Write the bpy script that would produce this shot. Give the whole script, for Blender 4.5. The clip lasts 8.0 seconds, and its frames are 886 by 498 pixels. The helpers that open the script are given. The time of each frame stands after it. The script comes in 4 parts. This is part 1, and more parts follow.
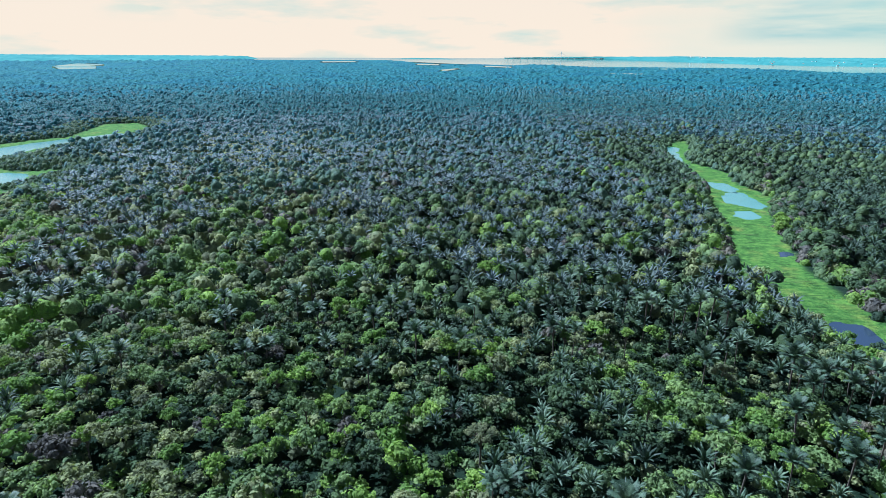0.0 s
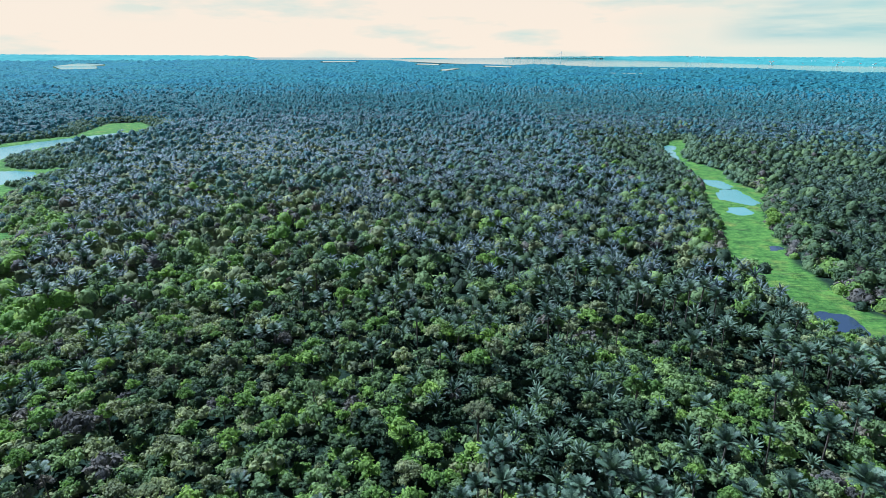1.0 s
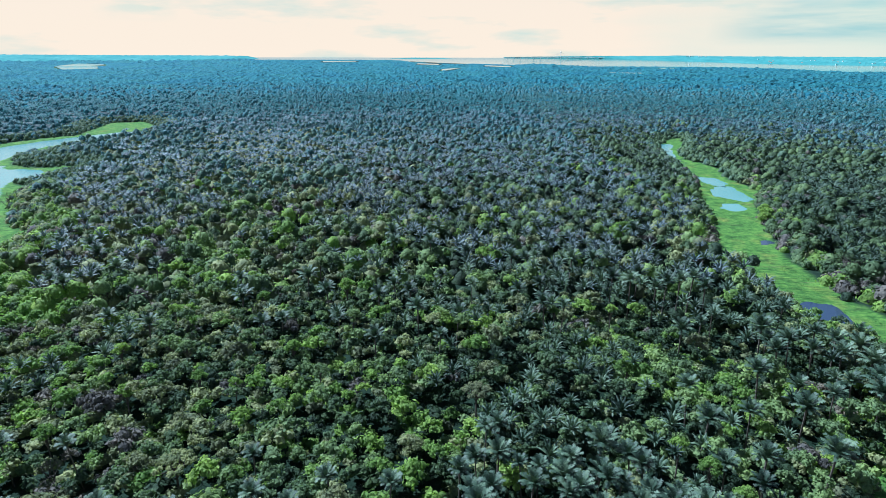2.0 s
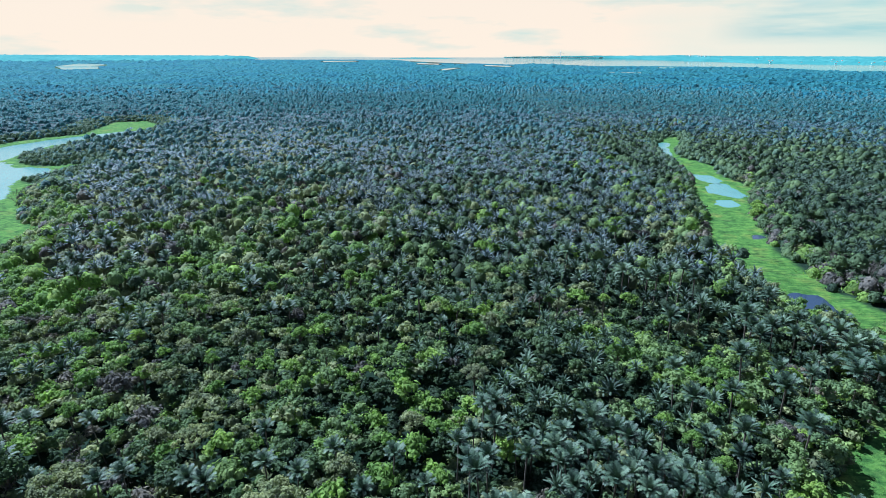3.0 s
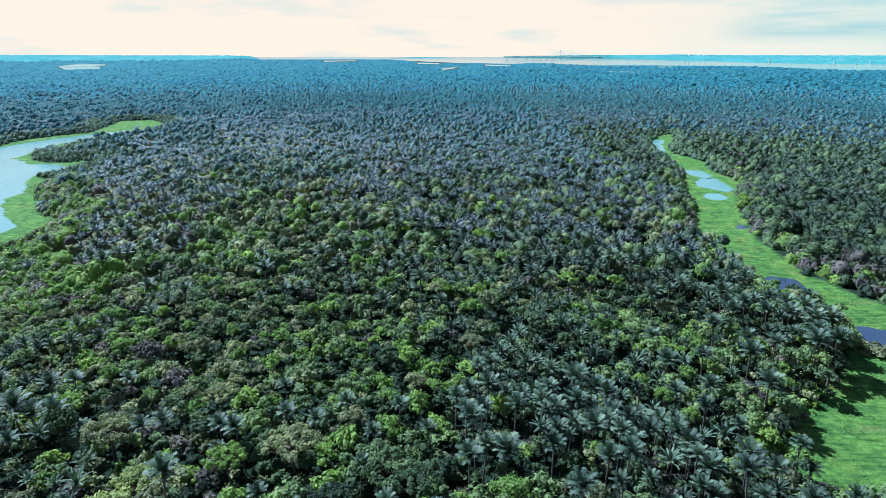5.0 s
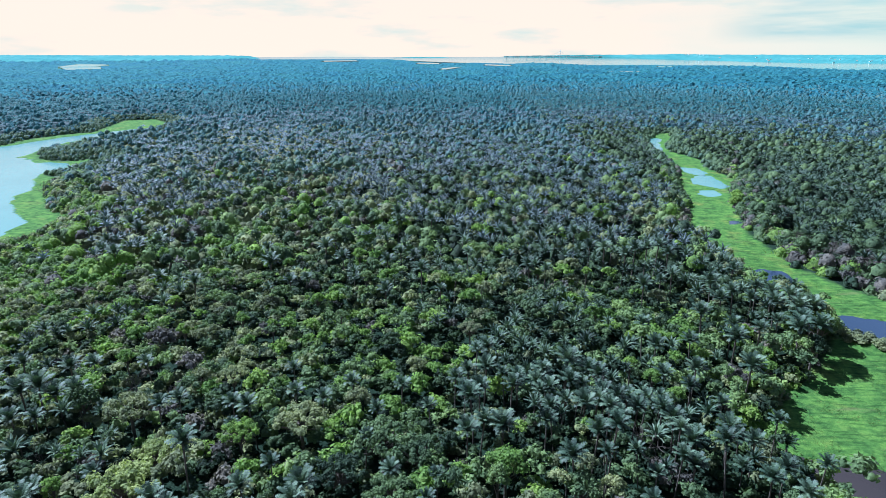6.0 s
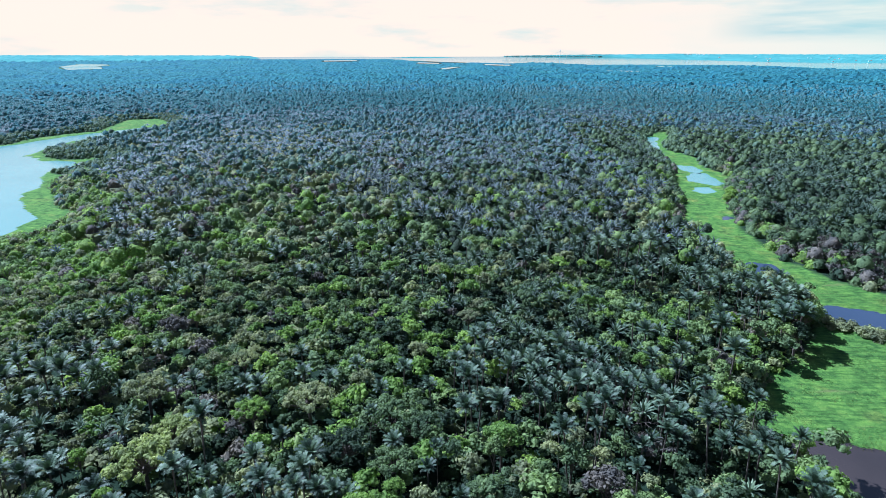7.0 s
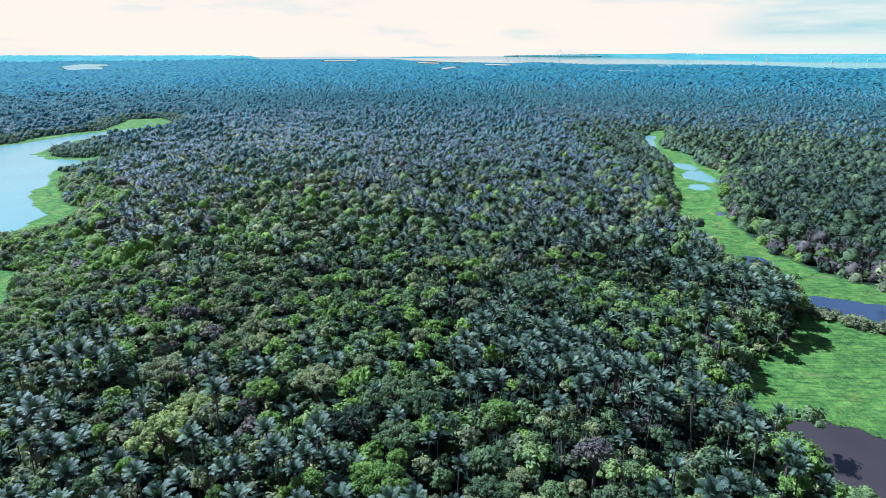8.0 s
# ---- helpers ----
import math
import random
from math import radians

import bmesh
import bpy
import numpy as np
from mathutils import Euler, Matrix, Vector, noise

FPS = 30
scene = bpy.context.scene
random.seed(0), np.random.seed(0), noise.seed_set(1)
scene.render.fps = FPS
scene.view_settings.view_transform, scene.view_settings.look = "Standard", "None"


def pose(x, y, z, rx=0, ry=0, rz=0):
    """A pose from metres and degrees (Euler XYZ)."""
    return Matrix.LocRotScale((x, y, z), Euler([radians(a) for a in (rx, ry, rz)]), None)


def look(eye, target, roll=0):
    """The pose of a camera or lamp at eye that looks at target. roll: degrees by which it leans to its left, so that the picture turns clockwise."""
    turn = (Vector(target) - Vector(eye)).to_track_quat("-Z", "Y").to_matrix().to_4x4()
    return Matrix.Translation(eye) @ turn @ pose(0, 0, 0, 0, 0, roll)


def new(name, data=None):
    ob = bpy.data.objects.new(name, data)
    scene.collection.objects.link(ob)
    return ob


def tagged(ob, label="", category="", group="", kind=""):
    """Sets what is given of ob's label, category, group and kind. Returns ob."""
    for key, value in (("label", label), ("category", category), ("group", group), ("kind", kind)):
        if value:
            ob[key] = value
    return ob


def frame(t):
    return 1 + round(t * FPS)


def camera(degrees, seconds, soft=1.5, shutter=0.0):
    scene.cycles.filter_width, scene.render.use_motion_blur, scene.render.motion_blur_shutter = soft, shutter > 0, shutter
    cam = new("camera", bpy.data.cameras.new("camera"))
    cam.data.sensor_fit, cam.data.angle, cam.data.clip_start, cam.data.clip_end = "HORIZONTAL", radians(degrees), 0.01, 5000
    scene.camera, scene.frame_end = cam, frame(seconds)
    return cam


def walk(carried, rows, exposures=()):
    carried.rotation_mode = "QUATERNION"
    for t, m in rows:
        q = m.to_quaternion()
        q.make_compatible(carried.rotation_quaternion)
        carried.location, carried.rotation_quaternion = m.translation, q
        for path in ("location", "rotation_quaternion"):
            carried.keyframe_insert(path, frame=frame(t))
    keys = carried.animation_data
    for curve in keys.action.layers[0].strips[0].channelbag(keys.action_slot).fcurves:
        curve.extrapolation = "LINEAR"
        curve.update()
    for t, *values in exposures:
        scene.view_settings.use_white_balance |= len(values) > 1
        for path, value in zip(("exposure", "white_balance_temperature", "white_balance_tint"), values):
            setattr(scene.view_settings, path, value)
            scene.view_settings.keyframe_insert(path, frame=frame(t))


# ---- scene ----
# ---- camera: a drone that flies straight back, level, over the forest ----
cam = camera(75.0, 8.0, soft=0.55)
ROWS = []
for t in (0.0, 0.5, 1.0, 1.5, 3.0, 3.5, 4.0, 4.5, 6.0, 6.5, 7.0, 7.5, 8.0):
    u = t / 8.0
    turn = pose(0, 0, 0, 0, 0, 0.13 * u) @ pose(0, 0, 0, 71.4 - 0.14 * u) @ pose(0, 0, 0, 0, 0, 0.2 - 0.36 * u)
    ROWS.append((t, Matrix.Translation((0.7 * u, -62.0 * u, 82.0 + 0.2 * u)) @ turn))
walk(cam, ROWS, [(0.0, 1.07, 4780.0, 5.0), (4.0, 1.15, 4780.0, 6.5), (8.0, 1.23, 4760.0, 13.0)])

# ---- daylight: sun ahead and to the left, pale bright haze low over the horizon ----
SUN_AZ, SUN_EL = radians(-54), radians(51)
to_sun = Vector((math.sin(SUN_AZ) * math.cos(SUN_EL), math.cos(SUN_AZ) * math.cos(SUN_EL), math.sin(SUN_EL)))
sun = new("sun", bpy.data.lights.new("sun", "SUN"))
sun.data.energy, sun.data.angle, sun.data.color = 5.0, radians(0.6), (1.0, 0.97, 0.92)
sun.matrix_world = look((0, 0, 400), Vector((0, 0, 400)) - to_sun)

world = bpy.data.worlds.new("sky")
scene.world = world
world.use_nodes = True


def node(tree, kind, **values):
    n = tree.nodes.new(kind)
    for key, value in values.items():
        n.inputs[key.replace("_", " ")].default_value = value
    return n


def ramp(tree, source, stops, mode="LINEAR"):
    n = tree.nodes.new("ShaderNodeValToRGB")
    n.color_ramp.interpolation = mode
    while len(n.color_ramp.elements) < len(stops):
        n.color_ramp.elements.new(0.5)
    for e, (p, c) in zip(n.color_ramp.elements, stops):
        e.position, e.color = p, (*c, 1)
    tree.links.new(source, n.inputs[0])
    return n.outputs[0]


def mix(tree, factor, a, b, blend="MIX"):
    n = tree.nodes.new("ShaderNodeMix")
    n.data_type, n.blend_type = "RGBA", blend
    for socket, value in ((n.inputs[0], factor), (n.inputs[6], a), (n.inputs[7], b)):
        if isinstance(value, bpy.types.NodeSocket):
            tree.links.new(value, socket)
        else:
            socket.default_value = value if isinstance(value, float) else (*value, 1)
    return n.outputs[2]


def maths(tree, op, a, b=0.0, c=0.0):
    n = tree.nodes.new("ShaderNodeMath")
    n.operation = op
    for socket, value in zip(n.inputs, (a, b, c)):
        if isinstance(value, bpy.types.NodeSocket):
            tree.links.new(value, socket)
        else:
            socket.default_value = value
    return n.outputs[0]


def noise_tex(tree, scale, detail=4.0, vector=None, rough=0.55):
    n = node(tree, "ShaderNodeTexNoise", Scale=scale, Detail=detail, Roughness=rough)
    if vector is not None:
        tree.links.new(vector, n.inputs["Vector"])
    return n.outputs[0]


wt = world.node_tree
wt.nodes.clear()
sky = wt.nodes.new("ShaderNodeTexSky")
sky.sky_type, sky.sun_disc = "NISHITA", False
sky.sun_elevation, sky.sun_rotation = SUN_EL, SUN_AZ
sky.air_density, sky.dust_density, sky.ozone_density = 1.0, 1.5, 2.0
coords = wt.nodes.new("ShaderNodeTexCoord")
parts = wt.nodes.new("ShaderNodeSeparateXYZ")
wt.links.new(coords.outputs["Generated"], parts.inputs[0])
height = maths(wt, "ABSOLUTE", parts.outputs[2])
# sheets of cloud, drawn out along the horizon
stretch = wt.nodes.new("ShaderNodeMapping")
stretch.inputs["Scale"].default_value = (1.0, 1.0, 5.0)
wt.links.new(coords.outputs["Generated"], stretch.inputs[0])
veil = ramp(wt, noise_tex(wt, 3.4, 5.0, stretch.outputs[0]), [(0.37, (0, 0, 0)), (0.48, (1, 1, 1))])
low = ramp(wt, height, [(0.0, (1, 1, 1)), (0.10, (0.97, 0.97, 0.97)), (0.14, (0.86, 0.86, 0.86)), (0.20, (0.60, 0.60, 0.60)), (0.30, (0.12, 0.12, 0.12)), (0.8, (0.02, 0.02, 0.02))])
drifting = noise_tex(wt, 4.5, 4.0, stretch.outputs[0])
side = ramp(wt, maths(wt, "ADD", maths(wt, "MULTIPLY_ADD", parts.outputs[0], 0.5, 0.42), maths(wt, "MULTIPLY", drifting, 0.16)), [(0.0, (0.770, 0.540, 0.335)), (0.64, (0.770, 0.540, 0.335)), (0.75, (0.63, 0.530, 0.345)), (0.80, (0.58, 0.52, 0.34))])
sky_part = mix(wt, 1.0, sky.outputs[0], (0.05, 0.05, 0.05), "MULTIPLY")
thin_cloud = mix(wt, veil, (0.72, 0.92, 1.0), (1.0, 1.0, 1.0))
bank = wt.nodes.new("ShaderNodeMapping")
bank.inputs["Location"].default_value, bank.inputs["Scale"].default_value = (0.3, 0.0, 0.62), (2.0, 2.0, 17.0)
wt.links.new(coords.outputs["Generated"], bank.inputs[0])
cloud_bank = ramp(wt, noise_tex(wt, 1.6, 5.0, bank.outputs[0]), [(0.36, (1, 1, 1)), (0.52, (0.60, 0.82, 0.94))])
on_right = ramp(wt, parts.outputs[0], [(0.39, (0, 0, 0)), (0.48, (1, 1, 1))])
belt = ramp(wt, height, [(0.012, (0, 0, 0)), (0.028, (1, 1, 1)), (0.052, (1, 1, 1)), (0.075, (0.25, 0.25, 0.25))])
on_right = mix(wt, 1.0, on_right, belt, "MULTIPLY")
cloud_bank = mix(wt, on_right, (1.0, 1.0, 1.0), cloud_bank)
westward = maths(wt, "MULTIPLY_ADD", parts.outputs[0], 0.5, 0.5)
gap = mix(wt, 1.0, ramp(wt, westward, [(0.255, (0, 0, 0)), (0.272, (1, 1, 1)), (0.29, (1, 1, 1)), (0.305, (0, 0, 0))]), ramp(wt, height, [(0.045, (0, 0, 0)), (0.062, (1, 1, 1))]), "MULTIPLY")
gap = mix(wt, 1.0, gap, ramp(wt, noise_tex(wt, 9.0, 4.0, stretch.outputs[0]), [(0.40, (0, 0, 0)), (0.55, (1, 1, 1))]), "MULTIPLY")
cloud_bank = mix(wt, gap, cloud_bank, (0.80, 0.95, 1.0))
both = mix(wt, low, sky_part, mix(wt, 1.0, mix(wt, 1.0, side, thin_cloud, "MULTIPLY"), cloud_bank, "MULTIPLY"))
back = wt.nodes.new("ShaderNodeBackground")
wt.links.new(both, back.inputs[0])
back.inputs[1].default_value = 0.72
wt.links.new(back.outputs[0], wt.nodes.new("ShaderNodeOutputWorld").inputs[0])


# ---- materials ----
def surface(name, rough=0.6, spec=0.5):
    m = bpy.data.materials.new(name)
    m.use_nodes = True
    tree = m.node_tree
    b = tree.nodes["Principled BSDF"]
    b.inputs["Roughness"].default_value = rough
    b.inputs["Specular IOR Level"].default_value = spec
    return m, tree, b


def relief(tree, b, height_socket, strength, distance):
    n = node(tree, "ShaderNodeBump", Strength=strength, Distance=distance)
    tree.links.new(height_socket, n.inputs["Height"])
    tree.links.new(n.outputs[0], b.inputs["Normal"])


def place(tree):
    return tree.nodes.new("ShaderNodeNewGeometry").outputs["Position"]


def foliage(name, stops, joined=False, rough=0.45, through_light=0.25, spec=0.5, bump=0.8):
    """Leaves: a tint for each plant, a lighter or darker shade for each leaf, light shining through."""
    m, tree, b = surface(name, rough, spec)
    if joined:
        a = tree.nodes.new("ShaderNodeAttribute")
        a.attribute_name = "tint"
        pick = a.outputs["Fac"]
    else:
        pick = tree.nodes.new("ShaderNodeObjectInfo").outputs["Random"]
    colour = ramp(tree, pick, stops)
    leaf = tree.nodes.new("ShaderNodeNewGeometry").outputs["Random Per Island"]
    shade = ramp(tree, leaf, [(0.0, (0.82, 0.83, 0.82)), (0.5, (1.0, 1.0, 1.0)), (1.0, (1.2, 1.18, 1.12))])
    colour = mix(tree, 1.0, colour, shade, "MULTIPLY")
    patch = ramp(tree, noise_tex(tree, 0.35, 3.0, place(tree)), [(0.32, (0.62, 0.68, 0.7)), (0.68, (1.38, 1.32, 1.2))])
    colour = mix(tree, 1.0, colour, patch, "MULTIPLY")
    speck = ramp(tree, noise_tex(tree, 1.8 if joined else 4.0, 4.0, place(tree), 0.65), [(0.32, (0.68, 0.7, 0.7)), (0.5, (1.0, 1.0, 1.0)), (0.68, (1.3, 1.28, 1.22))])
    colour = mix(tree, 1.0, colour, speck, "MULTIPLY")
    tree.links.new(colour, b.inputs["Base Color"])
    relief(tree, b, noise_tex(tree, 1.6 if joined else 3.2, 4.0, place(tree), 0.7), bump, 0.7 if joined else 0.4)
    thin = tree.nodes.new("ShaderNodeBsdfTranslucent")
    tree.links.new(mix(tree, 1.0, colour, (1.25, 1.35, 0.8), "MULTIPLY"), thin.inputs[0])
    blend = tree.nodes.new("ShaderNodeMixShader")
    blend.inputs[0].default_value = through_light
    tree.links.new(b.outputs[0], blend.inputs[1])
    tree.links.new(thin.outputs[0], blend.inputs[2])
    tree.links.new(blend.outputs[0], tree.nodes["Material Output"].inputs[0])
    return m


PALM = [(0.0, (0.024, 0.042, 0.028)), (0.5, (0.050, 0.082, 0.054)), (1.0, (0.102, 0.144, 0.094))]
# The blue ends of these two ramps put distance haze into the leaves.
HAZE_PALM = [(0.0, (0.054, 0.080, 0.068)), (0.3, (0.074, 0.102, 0.122)), (1.0, (0.060, 0.128, 0.165))]
HAZE_WOOD = [(0.0, (0.092, 0.134, 0.066)), (0.3, (0.100, 0.150, 0.098)), (0.65, (0.072, 0.136, 0.148)), (1.0, (0.044, 0.138, 0.170))]
PALE = [(0.0, (0.25, 0.29, 0.115)), (1.0, (0.29, 0.33, 0.13))]
LUSH = [(0.0, (0.038, 0.060, 0.038)), (0.3, (0.080, 0.118, 0.060)), (0.6, (0.122, 0.172, 0.078)), (0.85, (0.160, 0.222, 0.086)), (1.0, (0.19, 0.255, 0.088))]
OLIVE = [(0.0, (0.112, 0.126, 0.074)), (0.5, (0.178, 0.198, 0.104)), (1.0, (0.240, 0.264, 0.126))]
BRIGHT = [(0.0, (0.120, 0.195, 0.050)), (0.5, (0.170, 0.258, 0.060)), (1.0, (0.22, 0.305, 0.070))]
DRY = [(0.0, (0.072, 0.066, 0.062)), (0.5, (0.105, 0.096, 0.088)), (1.0, (0.145, 0.126, 0.098))]
# Very dark greens put the shade of canopy gaps into the undergrowth's colour.
GAP_SHADE = [(0.0, (0.014, 0.026, 0.014)), (0.6, (0.028, 0.046, 0.022)), (1.0, (0.05, 0.078, 0.03))]
# Gap shade lifted and blued by haze, both put into this colour.
HAZE_SHADE = [(0.0, (0.016, 0.042, 0.046)), (1.0, (0.028, 0.062, 0.070))]
M = {}
for key, stops, thr in (("palm", PALM, 0.08), ("lush", LUSH, 0.28), ("olive", OLIVE, 0.28), ("bright", BRIGHT, 0.36), ("dry", DRY, 0.15), ("pale", PALE, 0.34), ("haze_palm", HAZE_PALM, 0.1), ("haze_wood", HAZE_WOOD, 0.2), ("gap_shade", GAP_SHADE, 0.15), ("haze_shade", HAZE_SHADE, 0.15)):
    rough, spec, bump = (0.55, 0.5, 0.3) if key == "haze_palm" else (0.5, 0.30, 0.3) if key == "palm" else (0.6, 0.14, 0.6)
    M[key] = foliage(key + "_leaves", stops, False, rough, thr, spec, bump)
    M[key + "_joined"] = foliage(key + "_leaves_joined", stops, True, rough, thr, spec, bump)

M["meadow_joined"] = foliage("meadow_grass", [(0.0, (0.060, 0.125, 0.022)), (0.6, (0.088, 0.160, 0.028)), (1.0, (0.13, 0.170, 0.042))], True, 0.6, 0.25, 0.25)
M["bark"], tr, b = surface("bark", 0.9, 0.2)
tr.links.new(ramp(tr, noise_tex(tr, 1.5, 5.0, place(tr)), [(0.3, (0.07, 0.055, 0.045)), (0.7, (0.17, 0.145, 0.12))]), b.inputs["Base Color"])
relief(tr, b, noise_tex(tr, 6.0, 3.0, place(tr)), 0.5, 0.05)

M["twigs"], tr, b = surface("grey_twigs", 0.9, 0.2)
tr.links.new(ramp(tr, tr.nodes.new("ShaderNodeObjectInfo").outputs["Random"], [(0.0, (0.085, 0.072, 0.062)), (1.0, (0.15, 0.13, 0.11))]), b.inputs["Base Color"])

M["ground"], tr, b = surface("ground", 0.95, 0.1)
a = tr.nodes.new("ShaderNodeAttribute")
a.attribute_name = "meadow"
pos = place(tr)
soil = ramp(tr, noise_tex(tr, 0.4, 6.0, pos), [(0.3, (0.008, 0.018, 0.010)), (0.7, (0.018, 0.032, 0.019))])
blades = ramp(tr, noise_tex(tr, 0.55, 8.0, pos, 0.68), [(0.28, (0.040, 0.094, 0.021)), (0.5, (0.080, 0.162, 0.031)), (0.72, (0.122, 0.214, 0.042))])
drift = ramp(tr, noise_tex(tr, 0.07, 4.0, pos), [(0.35, (0.8, 0.85, 0.9)), (0.55, (1.0, 1.0, 1.0)), (0.72, (1.6, 1.0, 1.2))])
blades = mix(tr, 1.0, blades, drift, "MULTIPLY")
mottle = ramp(tr, noise_tex(tr, 0.21, 5.0, pos, 0.65), [(0.36, (0.55, 0.62, 0.7)), (0.5, (1.0, 1.0, 1.0)), (0.68, (1.25, 1.2, 1.1))])
blades = mix(tr, 1.0, blades, mottle, "MULTIPLY")
rows = tr.nodes.new("ShaderNodeMapping")
rows.inputs["Rotation"].default_value, rows.inputs["Scale"].default_value = (0, 0, radians(14)), (0.22, 1.3, 1.0)
tr.links.new(pos, rows.inputs[0])
streak = ramp(tr, noise_tex(tr, 0.8, 5.0, rows.outputs[0], 0.6), [(0.36, (0.55, 0.6, 0.62)), (0.5, (1.0, 1.0, 1.0)), (0.64, (1.2, 1.12, 1.05))])
blades = mix(tr, 1.0, blades, streak, "MULTIPLY")
rust = ramp(tr, noise_tex(tr, 0.16, 6.0, rows.outputs[0], 0.7), [(0.60, (0, 0, 0)), (0.70, (0.5, 0.5, 0.5))])
blades = mix(tr, rust, blades, (0.14, 0.13, 0.06))
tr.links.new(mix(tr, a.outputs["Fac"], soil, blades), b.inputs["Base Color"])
relief(tr, b, noise_tex(tr, 1.4, 6.0, pos, 0.7), 0.9, 0.6)

M["water"], tr, b = surface("sky_tinted_water", 0.06, 0.5)
# Blue base puts part of the sky's reflection into the colour.
tr.links.new(ramp(tr, noise_tex(tr, 0.02, 3.0, place(tr)), [(0.3, (0.024, 0.036, 0.060)), (0.7, (0.034, 0.048, 0.078))]), b.inputs["Base Color"])
relief(tr, b, noise_tex(tr, 1.2, 4.0, place(tr)), 0.12, 0.05)

M["mud_water"], tr, b = surface("brown_water", 0.08, 0.5)
tr.links.new(ramp(tr, noise_tex(tr, 0.03, 3.0, place(tr)), [(0.3, (0.028, 0.022, 0.020)), (0.7, (0.040, 0.031, 0.028))]), b.inputs["Base Color"])
relief(tr, b, noise_tex(tr, 1.2, 4.0, place(tr)), 0.12, 0.05)

M["sea"], tr, b = surface("sea_water", 0.11, 0.5)
tr.links.new(ramp(tr, noise_tex(tr, 0.004, 3.0, place(tr)), [(0.3, (0.05, 0.15, 0.13)), (0.7, (0.065, 0.175, 0.15))]), b.inputs["Base Color"])
relief(tr, b, noise_tex(tr, 0.6, 5.0, place(tr)), 0.08, 0.05)

M["lake"], tr, b = surface("lake_water", 0.22, 0.4)
tr.links.new(ramp(tr, noise_tex(tr, 0.01, 3.0, place(tr)), [(0.3, (0.08, 0.19, 0.17)), (0.7, (0.11, 0.23, 0.205))]), b.inputs["Base Color"])
relief(tr, b, noise_tex(tr, 1.0, 4.0, place(tr)), 0.5, 0.12)

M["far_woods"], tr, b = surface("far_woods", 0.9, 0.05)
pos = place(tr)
# Blue-green grain puts the distance haze into the canopy's base colour.
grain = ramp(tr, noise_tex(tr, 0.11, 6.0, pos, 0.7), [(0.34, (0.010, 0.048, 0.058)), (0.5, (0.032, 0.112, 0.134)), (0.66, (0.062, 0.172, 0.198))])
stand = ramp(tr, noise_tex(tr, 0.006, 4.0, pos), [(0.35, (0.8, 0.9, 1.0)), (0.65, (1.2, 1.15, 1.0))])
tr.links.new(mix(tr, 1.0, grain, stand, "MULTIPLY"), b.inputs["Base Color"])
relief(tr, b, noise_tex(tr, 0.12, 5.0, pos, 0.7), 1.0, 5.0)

# Teal base colour carries the haze over the horizon's shores and ridges.
M["hazy_shore_woods"], tr, b = surface("hazy_shore_woods", 0.95, 0.03)
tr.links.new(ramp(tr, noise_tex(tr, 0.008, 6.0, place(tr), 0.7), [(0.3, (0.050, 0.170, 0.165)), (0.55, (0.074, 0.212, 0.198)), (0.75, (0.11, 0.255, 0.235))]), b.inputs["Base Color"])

# Concrete made paler than its own tone to put the bay's haze in.
M["concrete"], tr, b = surface("hazed_concrete", 0.8, 0.3)
tr.links.new(ramp(tr, noise_tex(tr, 0.2, 4.0, place(tr)), [(0.3, (0.66, 0.66, 0.64)), (0.7, (0.80, 0.79, 0.77))]), b.inputs["Base Color"])
M["wall"], tr, b = surface("white_plaster", 0.8, 0.3)
tr.links.new(ramp(tr, noise_tex(tr, 0.3, 4.0, place(tr)), [(0.3, (0.68, 0.67, 0.64)), (0.7, (0.82, 0.81, 0.78))]), b.inputs["Base Color"])
M["tile"], tr, b = surface("roof_tile", 0.85, 0.2)
tr.links.new(ramp(tr, noise_tex(tr, 0.5, 4.0, place(tr)), [(0.3, (0.30, 0.14, 0.09)), (0.7, (0.42, 0.22, 0.15))]), b.inputs["Base Color"])

# ---- plan: shores and clearings, metres, x to the right, y ahead ----
CHANNEL = [(110, -260), (92, -60), (80, 0), (77, 28), (79, 42), (74, 54), (71, 60), (75, 67), (84, 78), (93, 85), (103, 94), (116, 106), (120, 117),
           (119, 129), (120, 172), (120, 200), (116, 215), (129, 245), (143, 281), (147, 305), (173, 374), (178, 397), (184, 434), (188, 470), (198, 520), (224, 572),
           (244, 590), (238, 562), (220, 515), (203, 488), (201, 458), (208, 414), (199, 392), (199, 340), (186, 318), (171, 288), (157, 250), (146, 216), (144, 192),
           (143, 173), (147, 150), (156, 138), (162, 128), (176, 100), (190, 50), (215, -60), (260, -260)]
